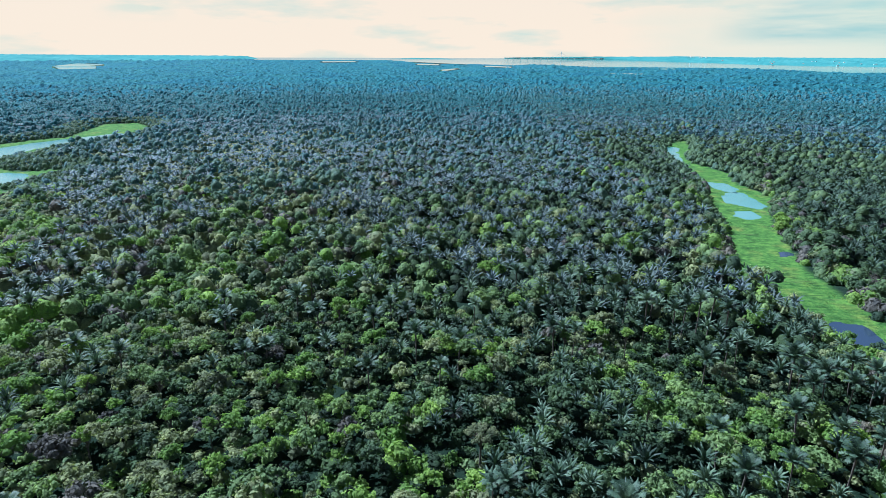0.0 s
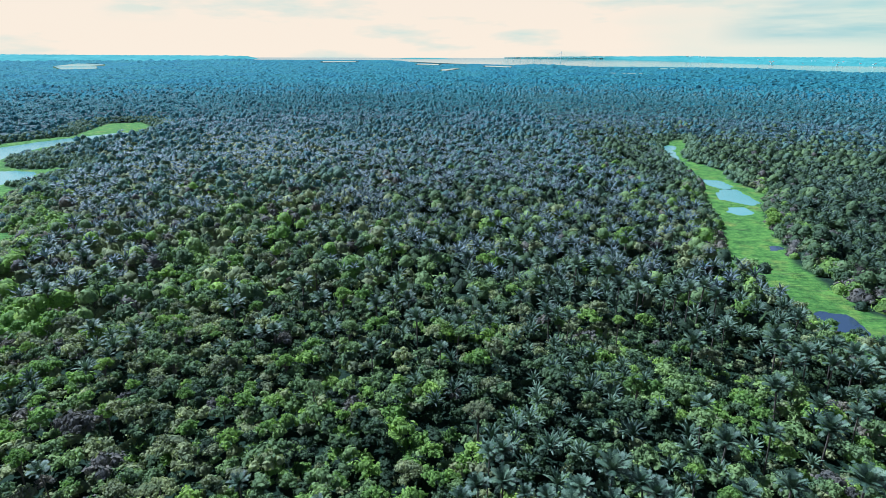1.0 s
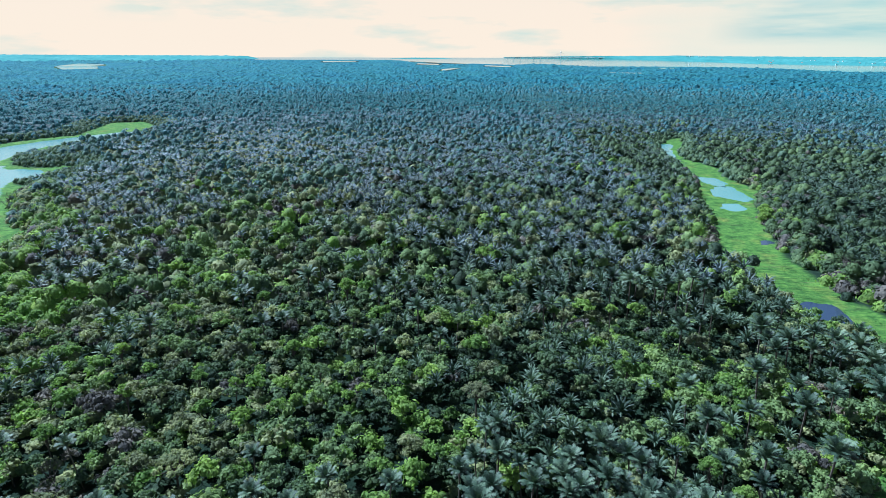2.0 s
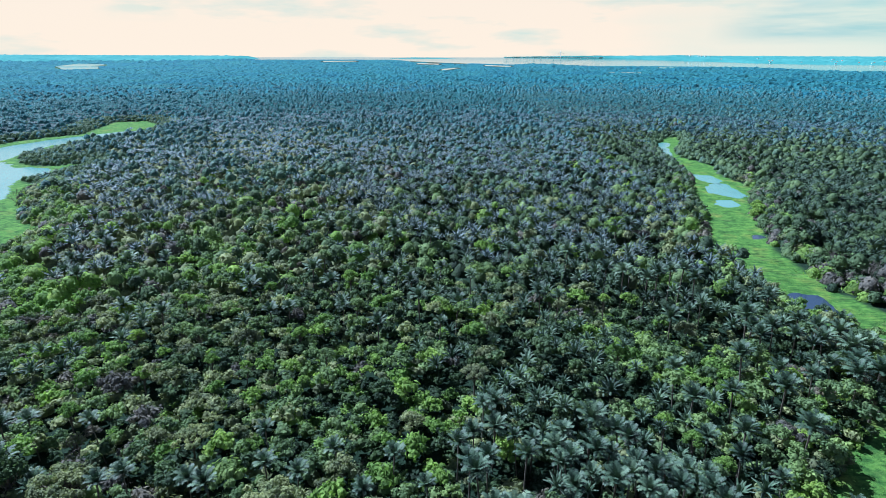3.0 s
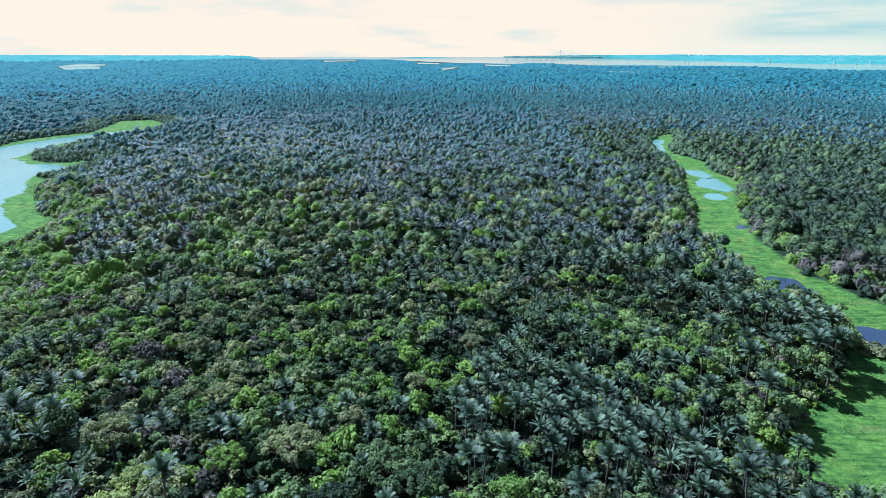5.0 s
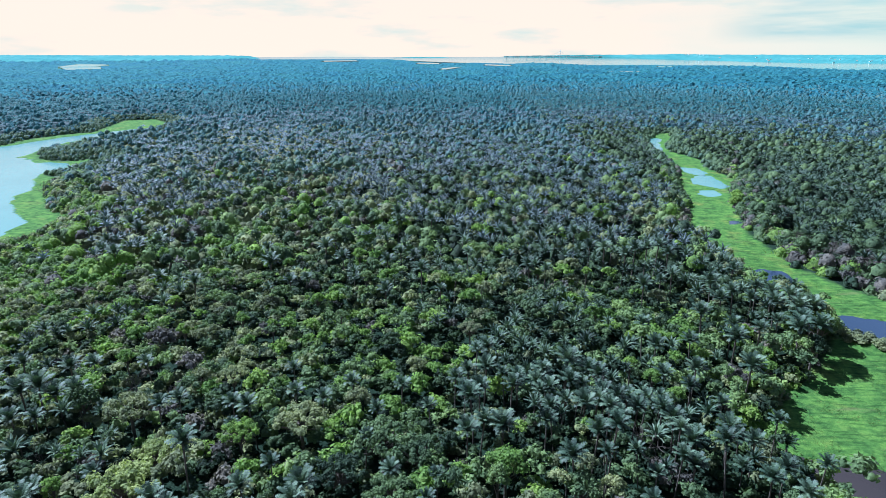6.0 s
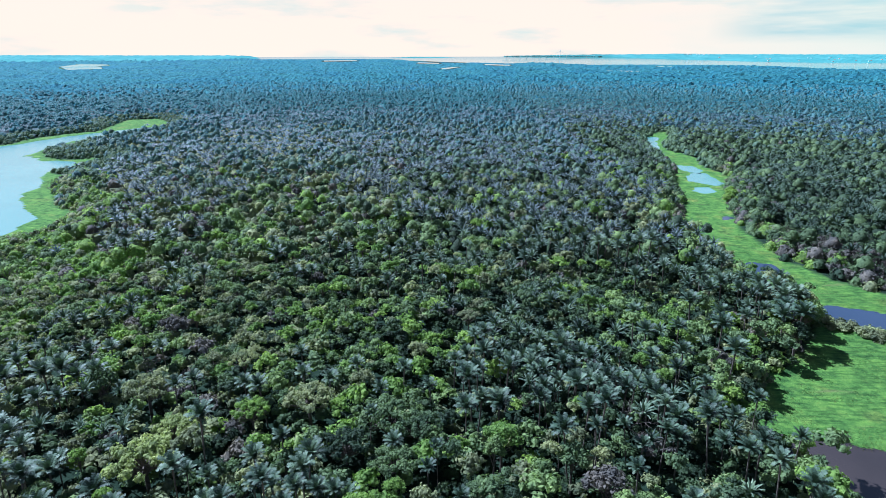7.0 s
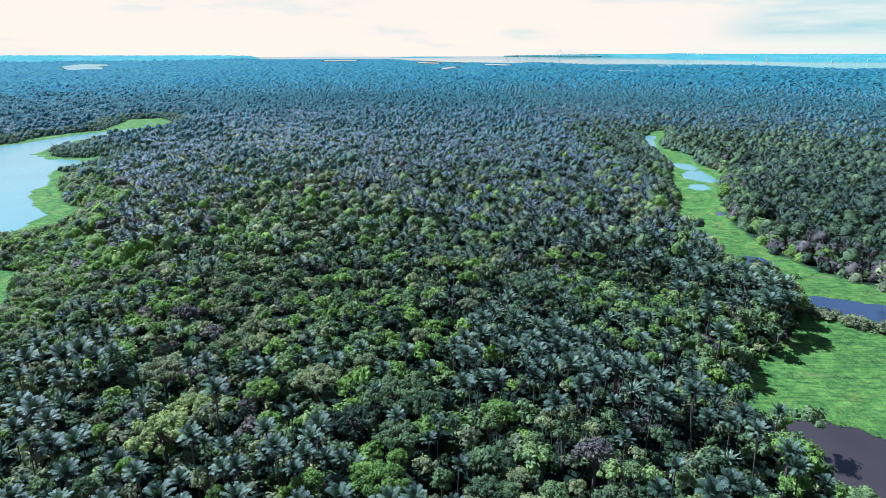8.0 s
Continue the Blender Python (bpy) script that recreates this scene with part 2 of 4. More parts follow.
PONDS = {
    "far_pond": [(197, 520), (212, 548), (221, 546), (207, 515), (201, 492), (197, 470), (189, 466), (190, 494)],
    "arm_pond": [(180, 388), (190, 385), (191, 368), (184, 357), (178, 364), (177, 375)],
    "long_pond": [(168, 340), (179, 356), (188, 357), (187, 341), (185, 321), (177, 316), (172, 325), (167, 330)],
    "small_pond": [(157, 301), (165, 312), (171, 310), (170, 298), (161, 294)],
    "thin_pond": [(147, 239), (152, 241), (152, 236), (146, 236)],
    "bend_pond": [(121, 166), (128, 169), (134, 168), (134, 159), (131, 152), (126, 154), (121, 158)],
    "east_pond": [(130, 127), (141, 123), (152, 118), (168, 112), (160, 92), (148, 95), (141, 101), (139, 110), (132, 111), (127, 115)],
    "near_pond": [(70, 64), (73, 60), (77, 55), (84, 53.5), (90, 52.5), (94, 51), (96, 48), (101, 45.5), (118, 40), (150, 20), (170, -60), (190, -200), (130, -200), (100, -60), (86, 0), (78, 28), (80, 36), (79, 44), (75, 53), (69, 60)],
}
LAKE = [(-212, 202), (-211, 212), (-215, 225), (-216, 240), (-237, 261), (-252, 281), (-268, 318), (-285, 346), (-291, 368), (-284, 380), (-298, 409), (-328, 412),
        (-356, 436), (-364, 473), (-372, 508), (-366, 532), (-352, 549), (-346, 600), (-347, 634), (-356, 632), (-372, 598), (-386, 575), (-400, 543), (-407, 509), (-420, 472),
        (-540, 440), (-700, 420), (-760, 300), (-620, 200), (-420, 150), (-290, 160), (-240, 180)]
MARSH = [(-352, 560), (-385, 600), (-398, 650), (-413, 715), (-378, 728), (-352, 696), (-326, 662), (-342, 632)]
GLADE = [(-250, 178), (-181, 158), (-164, 148), (-156, 132), (-146, 121), (-146, 105), (-190, 100), (-250, 120)]
LAGOONS = [
    [(-2182, 3391), (-2238, 3704), (-2098, 3696), (-2022, 3588), (-2060, 3500), (-1993, 3453), (-1839, 3180), (-1901, 3008)],
    [(-862, 4330), (-644, 4423), (-652, 4483), (-880, 4419)],
    [(-258, 4577), (155, 4368), (150, 4228), (-21, 4335), (-241, 4489)],
    [(-180, 4240), (-36, 4193), (-35, 4078), (-176, 4138)],
    [(-15, 3027), (92, 3515), (69, 3536), (-4, 3330)],
    [(273, 3993), (428, 3860), (413, 3725), (272, 3865)],
    [(777, 2805), (905, 2764), (854, 2605), (763, 2641)],
    [(1282, 3557), (1349, 3549), (1303, 3424), (1238, 3432)],
]
# coast: metres to the water's edge by bearing, tan(bearing) then distance
COAST_S = [-9.0, -0.33, -0.30, -0.09, 0.033, 0.111, 0.164, 0.242, 0.349, 0.415, 0.528, 0.679, 0.739, 0.9, 1.4, 9.0]
COAST_R = [4870, 4870, 4737, 4700, 4370, 4168, 4319, 3972, 4022, 4022, 3947, 3487, 3640, 3700, 3800, 3800]


def rise(x, y):
    """Lifts land and bay towards the horizon so that they fit the camera's view."""
    return 56 * np.clip((np.hypot(x, y) - 2600) / 2280, 0, 1) ** 3.5


def inside(poly, x, y):
    """Metres inside (plus) or outside (minus) a closed line, for arrays of x and y."""
    x, y = np.asarray(x, float), np.asarray(y, float)
    d, odd = np.full(x.shape, 1e18), np.zeros(x.shape, bool)
    for (ax, ay), (bx, by) in zip(poly, poly[1:] + poly[:1]):
        ex, ey = bx - ax, by - ay
        k = np.clip(((x - ax) * ex + (y - ay) * ey) / (ex * ex + ey * ey), 0, 1)
        d = np.minimum(d, (x - ax - k * ex) ** 2 + (y - ay - k * ey) ** 2)
        if by != ay:
            odd ^= ((ay > y) != (by > y)) & (x < ex * (y - ay) / (by - ay) + ax)
    return np.where(odd, 1.0, -1.0) * np.sqrt(d)


def wobble(x, y, size, seed=0.0):
    """Smooth waves between -1 and 1, about size metres long."""
    k = 6.283 / size
    return (np.sin(k * x + 1.3 * np.sin(0.7 * k * y + seed)) + np.sin(k * 0.9 * y + 1.7 * np.sin(0.6 * k * x + 2 * seed)) + np.sin(0.57 * k * (x + y) + seed * 3.1)) / 3


def coast(x, y):
    """Metres inland from the sea."""
    s = np.where(y > 1, x / np.maximum(y, 1), np.sign(x) * 9.0)
    return np.interp(np.clip(s, -9, 9), COAST_S, COAST_R) - np.hypot(x, y) + 25 * wobble(x, y, 260, 2.0)


def survey(x, y):
    """Water depth inside (plus) and meadow inside (plus), metres, for arrays."""
    jx, jy = x + 1.2 * wobble(x, y, 9, 1.0), y + 1.2 * wobble(x, y, 9, 4.0)
    water = np.full(x.shape, -1e9)
    for poly in list(PONDS.values()):
        water = np.maximum(water, inside(poly, jx, jy))
    lake = inside(LAKE, x + 3 * wobble(x, y, 24, 3.0), y + 3 * wobble(x, y, 24, 5.0))
    water = np.maximum(water, lake)
    meadow = np.maximum(inside(CHANNEL, x + 1.5 * wobble(x, y, 14, 7.0), y + 1.5 * wobble(x, y, 14, 8.0)), lake + 14 + 9 * wobble(x, y, 70, 6.0))
    meadow = np.maximum(meadow, np.maximum(inside(MARSH, x, y), inside(GLADE, x, y)))
    for poly in LAGOONS:
        d = inside(poly, x, y)
        water, meadow = np.maximum(water, d), np.maximum(meadow, d + 3)
    sea = -coast(x, y)
    return np.maximum(water, sea), np.maximum(meadow, sea + 6)


# ---- mesh helpers ----
def mesh_of(name, verts, faces, material, tint=None, attribute="tint", smooth=False):
    verts, faces = np.asarray(verts, np.float32), np.asarray(faces, np.int32)
    me = bpy.data.meshes.new(name)
    me.vertices.add(len(verts))
    me.vertices.foreach_set("co", verts.ravel())
    n, k = faces.shape
    me.loops.add(n * k)
    me.loops.foreach_set("vertex_index", faces.ravel())
    me.polygons.add(n)
    me.polygons.foreach_set("loop_start", np.arange(0, n * k, k, dtype=np.int32))
    me.polygons.foreach_set("use_smooth", np.full(n, smooth))
    me.materials.append(material)
    if tint is not None:
        me.attributes.new(attribute, "FLOAT", "POINT").data.foreach_set("value", np.asarray(tint, np.float32))
    me.update(calc_edges=True)
    return me


def part(name, me, parent, label=""):
    ob = new(name, me)
    ob.parent = parent
    return tagged(ob, label) if label else ob


def joined(shapes):
    """One (verts, faces) from several with the same number of corners."""
    vs, fs, n = [], [], 0
    for v, f in shapes:
        vs.append(v), fs.append(f + n)
        n += len(v)
    return np.concatenate(vs), np.concatenate(fs)


def scattered(shape, xyz, size, turn, tall=None):
    """One shape set down many times: (verts, faces)."""
    v, f = shape
    c, s = np.cos(turn), np.sin(turn)
    tall = size if tall is None else tall
    x = (v[None, :, 0] * c[:, None] - v[None, :, 1] * s[:, None]) * size[:, None] + xyz[:, None, 0]
    y = (v[None, :, 0] * s[:, None] + v[None, :, 1] * c[:, None]) * size[:, None] + xyz[:, None, 1]
    z = v[None, :, 2] * tall[:, None] + xyz[:, None, 2]
    out = np.stack([x, y, z], -1).reshape(-1, 3)
    faces = (f[None] + (np.arange(len(xyz)) * len(v))[:, None, None]).reshape(-1, f.shape[1])
    return out, faces


def tube(points, radii, sides=6):
    """A tapered limb along points, in quads."""
    points = np.asarray(points, float)
    rings = []
    for i, p in enumerate(points):
        d = points[min(i + 1, len(points) - 1)] - points[max(i - 1, 0)]
        d /= np.linalg.norm(d)
        a = np.cross(d, (0.31, 0.95, 0.05))
        a /= np.linalg.norm(a)
        b2 = np.cross(d, a)
        w = np.arange(sides) * 2 * math.pi / sides
        rings.append(p + radii[i] * (np.cos(w)[:, None] * a + np.sin(w)[:, None] * b2))
    v = np.concatenate(rings)
    f = [(i * sides + j, i * sides + (j + 1) % sides, (i + 1) * sides + (j + 1) % sides, (i + 1) * sides + j) for i in range(len(points) - 1) for j in range(sides)]
    return v, np.array(f)


# ---- plants ----
def frond(rng, length, rise, droop, pairs, width=0.58):
    """A feather leaf: a midrib that arches over, leaflets as narrow blades on both sides. Quads; grows along +x from the origin."""
    s = np.linspace(0, 1, 25)
    angle = rise - droop * s ** 1.7
    step = length / 24
    px, pz = np.concatenate([[0], np.cumsum(np.cos(angle[:-1]) * step)]), np.concatenate([[0], np.cumsum(np.sin(angle[:-1]) * step)])
    v, f = [], []

    def rib(t):
        return np.array([np.interp(t, s, px), 0.0, np.interp(t, s, pz)]), np.interp(t, s, angle)

    for i in range(pairs):
        t = 0.12 + 0.87 * (i + 0.5) / pairs
        p, a = rib(t)
        along, up = np.array([math.cos(a), 0, math.sin(a)]), np.array([-math.sin(a), 0, math.cos(a)])
        reach = width * (0.35 + 1.3 * t) * (1.05 - t) ** 0.55 * 1.35
        half = 0.5 * length * 0.87 / pairs * 0.95
        for side in (-1, 1):
            j = rng.uniform(-0.15, 0.15)
            tip = p + side * np.array([0, 1, 0]) * reach * 0.86 + along * reach * (0.45 + j) + up * reach * (0.12 + 0.5 * j) - np.array([0, 0, 1]) * reach * 0.22
            n = len(v)
            v += [p - along * half, p + along * half, tip + along * half * 0.5, tip - along * half * 0.5]
            f.append((n, n + 1, n + 2, n + 3))
    n = len(v)
    for t in (0.0, 0.33, 0.66, 0.97):
        p, a = rib(t)
        w = 0.09 * (1.15 - t)
        v += [p + (0, -w, 0.02), p + (0, w, 0.02)]
    for k in range(3):
        f.append((n + 2 * k, n + 2 * k + 1, n + 2 * k + 3, n + 2 * k + 2))
    return np.array(v), np.array(f)


def strip_frond(length, rise, droop, steps, width):
    """A far leaf: a folded strip."""
    v, f = [], []
    x = z = 0.0
    for i in range(steps + 1):
        t = i / steps
        a = rise - droop * t ** 1.5
        w = width * (0.25 + 1.5 * t) * (1.04 - t) ** 0.6
        v += [(x, -w, z - 0.3 * w), (x, 0, z + 0.05), (x, w, z - 0.3 * w)]
        x, z = x + math.cos(a) * length / steps, z + math.sin(a) * length / steps
    for i in range(steps):
        n = 3 * i
        f += [(n, n + 1, n + 4, n + 3), (n + 1, n + 2, n + 5, n + 4)]
    return np.array(v), np.array(f)


def turned(shape, az, lean=0.0, at=(0, 0, 0)):
    v, f = shape
    c, s = math.cos(az), math.sin(az)
    w = v.copy()
    w[:, 0], w[:, 1] = v[:, 0] * c - v[:, 1] * s, v[:, 0] * s + v[:, 1] * c
    return w + np.array(at), f


def palm_leaves(rng, count):
    """Bearing, rise and droop for each leaf of a palm's crown."""
    out = []
    for i in range(count):
        k = i / (count - 1)
        out.append((i * 2.39996 + rng.uniform(-0.2, 0.2), radians(86 - 50 * k + rng.uniform(-7, 7)), radians(34 + 66 * k + rng.uniform(-8, 8)), 4.0 * (0.82 + 0.26 * math.sin(math.pi * min(1, k + 0.15)) + rng.uniform(-0.06, 0.06))))
    return out


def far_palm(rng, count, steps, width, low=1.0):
    return joined([turned(strip_frond(l * 0.95, rise * low, droop + 0.15 + 1.1 * (1 - low), steps, width), az) for az, rise, droop, l in palm_leaves(rng, count)])


def leaf_cards(rng, centres, radii, count, size, flat=1.0, stray=0.45):
    """Leaf sprays over the lobes of a crown: small bent blades facing outwards, more above than below."""
    centres, radii = np.asarray(centres, float), np.asarray(radii, float)
    pick = rng.choice(len(radii), count, p=radii ** 2 / np.sum(radii ** 2))
    d = rng.normal(size=(count, 3))
    d[:, 2] = np.abs(d[:, 2]) * 1.0 - 0.25
    d /= np.linalg.norm(d, axis=1)[:, None]
    p = centres[pick] + d * radii[pick, None] * (1, 1, flat) * rng.uniform(0.70, 1.16, (count, 1))
    nrm = d + rng.normal(scale=stray * 0.6, size=(count, 3)) + (0, 0, 0.35)
    nrm /= np.linalg.norm(nrm, axis=1)[:, None]
    a = np.cross(nrm, rng.normal(size=(count, 3)))
    a /= np.linalg.norm(a, axis=1)[:, None]
    b2 = np.cross(nrm, a)
    s = size * rng.uniform(0.6, 1.35, (count, 1))
    corners = np.stack([p - a * s, p - b2 * s * 0.55 - nrm * s * 0.1, p + a * s - nrm * s * 0.3, p + b2 * s * 0.55 + nrm * s * 0.05], 1)
    return corners.reshape(-1, 3), np.arange(count * 4).reshape(-1, 4)


def lobes(rng, count, spread, top, size, squash=0.5):
    """Middles and radii of a crown's lobes. The crown's foot lies at z = 0."""
    c, r = [(0, 0, top * 0.55)], [size * 1.05]
    for i in range(count - 1):
        a, d = i * 2.39996 + rng.uniform(-0.5, 0.5), spread * math.sqrt((i + 0.7) / count)
        c.append((d * math.cos(a), d * math.sin(a), top * (0.62 - squash * (d / spread) ** 2 * rng.uniform(0.6, 1.1) + rng.uniform(-0.1, 0.12))))
        r.append(size * rng.uniform(0.62, 1.0))
    return c, r


def limbs(rng, height, centres, thick):
    """Trunk and limbs that reach into the lobes. The tree's foot is at z = -height."""
    top = np.array([0, 0, 0.2])
    shapes = [tube([(0, 0, -height), (0.1, 0.05, -height * 0.6), (0.05, 0.1, -height * 0.25), top], [thick * 1.3, thick, thick * 0.85, thick * 0.7], 7)]
    for c in centres[1:]:
        c = np.array(c)
        start = np.array([0.05, 0.08, -height * rng.uniform(0.05, 0.35)])
        shapes.append(tube([start, start * 0.4 + c * 0.6 + (0, 0, -0.3), c], [thick * 0.5, thick * 0.33, thick * 0.12], 5))
    return joined(shapes)


rng = np.random.default_rng(7)
near_fronds = [mesh_of("frond", *frond(rng, 4.0, radians(r), radians(dr), 13, 0.74), M["palm"]) for r, dr in ((86, 34), (78, 43), (70, 51), (62, 60), (54, 68), (46, 77), (38, 85), (28, 96))]
FROND_RISE = [86, 78, 70, 62, 54, 46, 38, 28]


def stem_mesh(rng, height, thick=0.2):
    bend = rng.uniform(-0.5, 0.5, 2)
    pts = [(bend[0] * (1 - k) ** 2, bend[1] * (1 - k) ** 2, -height + height * k) for k in np.linspace(0, 1, 6)]
    return mesh_of("trunk", *tube(pts, [thick * 1.35, thick, thick * 0.92, thick * 0.9, thick * 0.95, thick * 1.25], 7), M["bark"], smooth=True)


stems = [stem_mesh(rng, 16) for _ in range(4)]
palm_crowns = [mesh_of("crown", *joined([turned(frond(rng, l, rise, droop, 9, 0.70), az) for az, rise, droop, l in palm_leaves(rng, 26)]), M["palm"]) for _ in range(5)]
mid_palms = [far_palm(rng, 14, 2, 0.54, 0.88) for _ in range(4)]
far_palms = [far_palm(rng, 10, 2, 0.68, 0.72) for _ in range(3)]


def dome(rng, radius, tall, sides, rows, foot=-1.2):
    """A lumpy crown skin in quads, for trees far off."""
    v, f = [], []
    for j in range(rows + 1):
        k = j / rows
        for i in range(sides):
            a = 2 * math.pi * i / sides + 0.4 * j
            q = radius * math.cos(k * 1.5) * rng.uniform(0.78, 1.16)
            v.append((q * math.cos(a), q * math.sin(a), foot + (tall - foot) * math.sin(k * 1.5) * rng.uniform(0.88, 1.1)))
    for j in range(rows):
        for i in range(sides):
            f.append((j * sides + i, j * sides + (i + 1) % sides, (j + 1) * sides + (i + 1) % sides, (j + 1) * sides + i))
    return np.array(v), np.array(f)


def moved(shape, by):
    return shape[0] + np.array(by), shape[1]


def full_crown(rng, centres, radii, count, size, stray=0.45, sides=6, rows=2):
    """Leaf sprays over a closed inner skin for each lobe."""
    core = [moved(dome(rng, r * 0.76, r * 0.74, sides, rows, -r * 0.3), c) for c, r in zip(centres, radii)]
    return joined(core + [leaf_cards(rng, centres, radii, count, size, 1.0, stray)])


# broad-leaved crowns: (lobe count, spread, top, lobe size, leaf count, leaf size, trunk height, thickness)
KINDS = {"round": (13, 2.4, 3.6, 1.15, 900, 0.26, 9, 0.22), "wide": (34, 5.1, 2.1, 1.05, 2000, 0.26, 9, 0.34), "tall": (13, 1.9, 5.4, 1.1, 900, 0.26, 9, 0.22)}
broad = {}
for kind, (n, spread, top, size, leaves, leaf, tall, thick) in KINDS.items():
    broad[kind] = []
    for _ in range(4):
        c, r = lobes(rng, n, spread, top, size, 0.9 if kind == "wide" else 0.6)
        broad[kind].append((full_crown(rng, c, r, leaves, leaf, 0.55 if kind == "wide" else 0.75, 6, 2), mesh_of("trunk", *limbs(rng, tall, c, thick), M["bark"], smooth=True)))
crown_meshes = {(k, key): [mesh_of("crown", *s, M[key], smooth=True) for s, _ in shapes] for k, shapes in broad.items() for key in ("lush", "olive", "bright", "pale", "dry")}
shrub_shapes = [full_crown(rng, *lobes(rng, 6, 1.5, 1.7, 0.95), 260, 0.26, 0.75) for _ in range(4)]


def domed(rng, radius, tall, sides, rows, leaves, leaf):
    """A rounded single crown: a closed skin with leaf sprays over it."""
    return joined([dome(rng, radius * 0.9, tall * 0.9, sides, rows, -0.6), leaf_cards(rng, [(0, 0, 0.0)], [radius], leaves, leaf, tall / radius, 0.7)])


mid_broad = [full_crown(rng, *lobes(rng, 5, 2.2, 3.2, 1.5), 48, 0.5, 0.7, 5) for _ in range(3)] + [domed(rng, 2.8, 3.6, 7, 3, 60, 0.5) for _ in range(3)]
far_broad = [full_crown(rng, *lobes(rng, 4, 2.0, 3.2, 1.6), 18, 0.65, 0.6, 5) for _ in range(3)] + [domed(rng, 2.8, 3.4, 6, 3, 24, 0.65) for _ in range(3)]


def bare_tree(rng):
    """A leafless grey bush: forking twigs."""
    shapes = []

    def grow(p, d, length, thick, level):
        q = p + d * length
        shapes.append(tube([p, (p + q) / 2 + rng.normal(scale=0.06 * length, size=3), q], [thick, thick * 0.8, thick * 0.55], 3))
        if level:
            for _ in range(3):
                e = d + rng.normal(scale=0.55, size=3) + (0, 0, 0.12)
                grow(q, e / np.linalg.norm(e), length * rng.uniform(0.6, 0.8), thick * 0.55, level - 1)

    for _ in range(4):
        d = np.array([rng.normal(scale=0.6), rng.normal(scale=0.6), 1.0])
        grow(np.zeros(3), d / np.linalg.norm(d), 1.6, 0.10, 3)
    return joined(shapes)


bare_meshes = [mesh_of("branches", *bare_tree(rng), M["twigs"]) for _ in range(3)]
# ---- single plants that stand out: x, y, size ----
PALMS_A = [(-10.7, 14, 0.77), (-23.2, 14.6, 0.77), (2.2, 14.6, 0.77), (-42.7, 14.7, 0.69), (-16.8, 15.1, 0.95), (-47, 15.8, 0.96), (-4.3, 15.8, 0.87), (-34.5, 16.5, 0.88), (-72.4, 16.7, 0.79), 
    (52.9, 17.2, 0.7), (36.8, 17.2, 0.7), (49.8, 18.5, 0.8), (-53.2, 20.8, 0.82), (-45.8, 20.8, 0.77), (-26.1, 22.3, 0.65), (41.9, 22.9, 0.74), (64.2, 23.6, 0.78), (3.4, 24.6, 0.6), 
    (-24.9, 26.1, 0.77), (-21.3, 26.2, 0.67), (-18.2, 26.2, 0.67), (-32.4, 27, 0.68), (-29.5, 27.7, 0.78), (-40.8, 28.6, 0.69), (-44.9, 29.6, 0.6), (-74.7, 30.3, 0.8), (35.3, 31, 0.7), 
    (-2.4, 32.1, 0.61), (-24.1, 34.6, 0.99), (-34.7, 34.7, 0.87), (-85.6, 35.8, 0.73), (-0.8, 37.6, 0.6), (-80, 37.7, 0.85)]
PALMS_B = [(-9, 38.2, 0.68), (38.7, 38.5, 0.64), (46.2, 40.3, 0.91), (-84.3, 40.6, 0.98), (-31.1, 40.6, 0.69), (44.3, 41.4, 0.76), (37, 44.7, 0.63), (60.2, 46.7, 0.79), (-14.4, 47.6, 0.6), 
    (30.8, 49, 0.92), (5.1, 49.1, 0.92), (56.7, 50.1, 0.98), (12.3, 51.3, 1.13), (-42.6, 53.1, 0.6), (47.3, 53.8, 0.96), (36.4, 53.9, 0.84), (-88.3, 54.3, 0.84), (-98.4, 55.7, 0.73), 
    (-13.5, 57.3, 0.69), (22.9, 57.8, 0.79), (-40.8, 58, 0.86), (-59.5, 58.1, 0.79), (-2.6, 58.1, 0.62), (30.4, 59, 0.99), (41.7, 59, 0.87), (-44.8, 60, 0.75), (60.3, 60.5, 0.7), 
    (46.9, 60.6, 0.63), (-25.4, 60.7, 0.75), (-56.5, 60.8, 0.75), (-100.5, 61.6, 1.01), (5.1, 63.3, 0.92), (21.7, 63.4, 0.72)]
PALMS_C = [(-85.2, 63.5, 1.02), (-32.1, 63.5, 0.77), (-93.3, 64.3, 1.16), (-80.8, 64.3, 1.03), (35.7, 64.6, 0.9), (-89.4, 64.8, 1.16), (15.7, 65.3, 0.91), (31.2, 66.3, 0.73), (-8.8, 66.4, 0.73), 
    (-20.2, 67.9, 0.74), (21.8, 69.1, 0.93), (28.2, 69.1, 0.93), (-103.2, 69.7, 0.8), (3.2, 70.2, 0.8), (14.1, 71, 0.6), (59.3, 72.1, 0.95), (36.8, 72.2, 0.95), (52.1, 72.2, 0.87), 
    (-34.9, 73.4, 0.68), (73, 73.5, 1.15), (10.6, 73.9, 0.96), (6.2, 74.1, 0.77), (-89.4, 75.9, 0.97), (-100.7, 76.1, 0.83), (-71, 76.1, 0.69), (30.4, 77, 1.12), (-84.4, 77.1, 0.78), 
    (55, 86, 1.03), (85.2, 86.2, 0.74), (64.5, 88, 0.89), (77.2, 89.6, 1.14), (85.7, 94, 0.86), (80.5, 98.2, 0.94)]
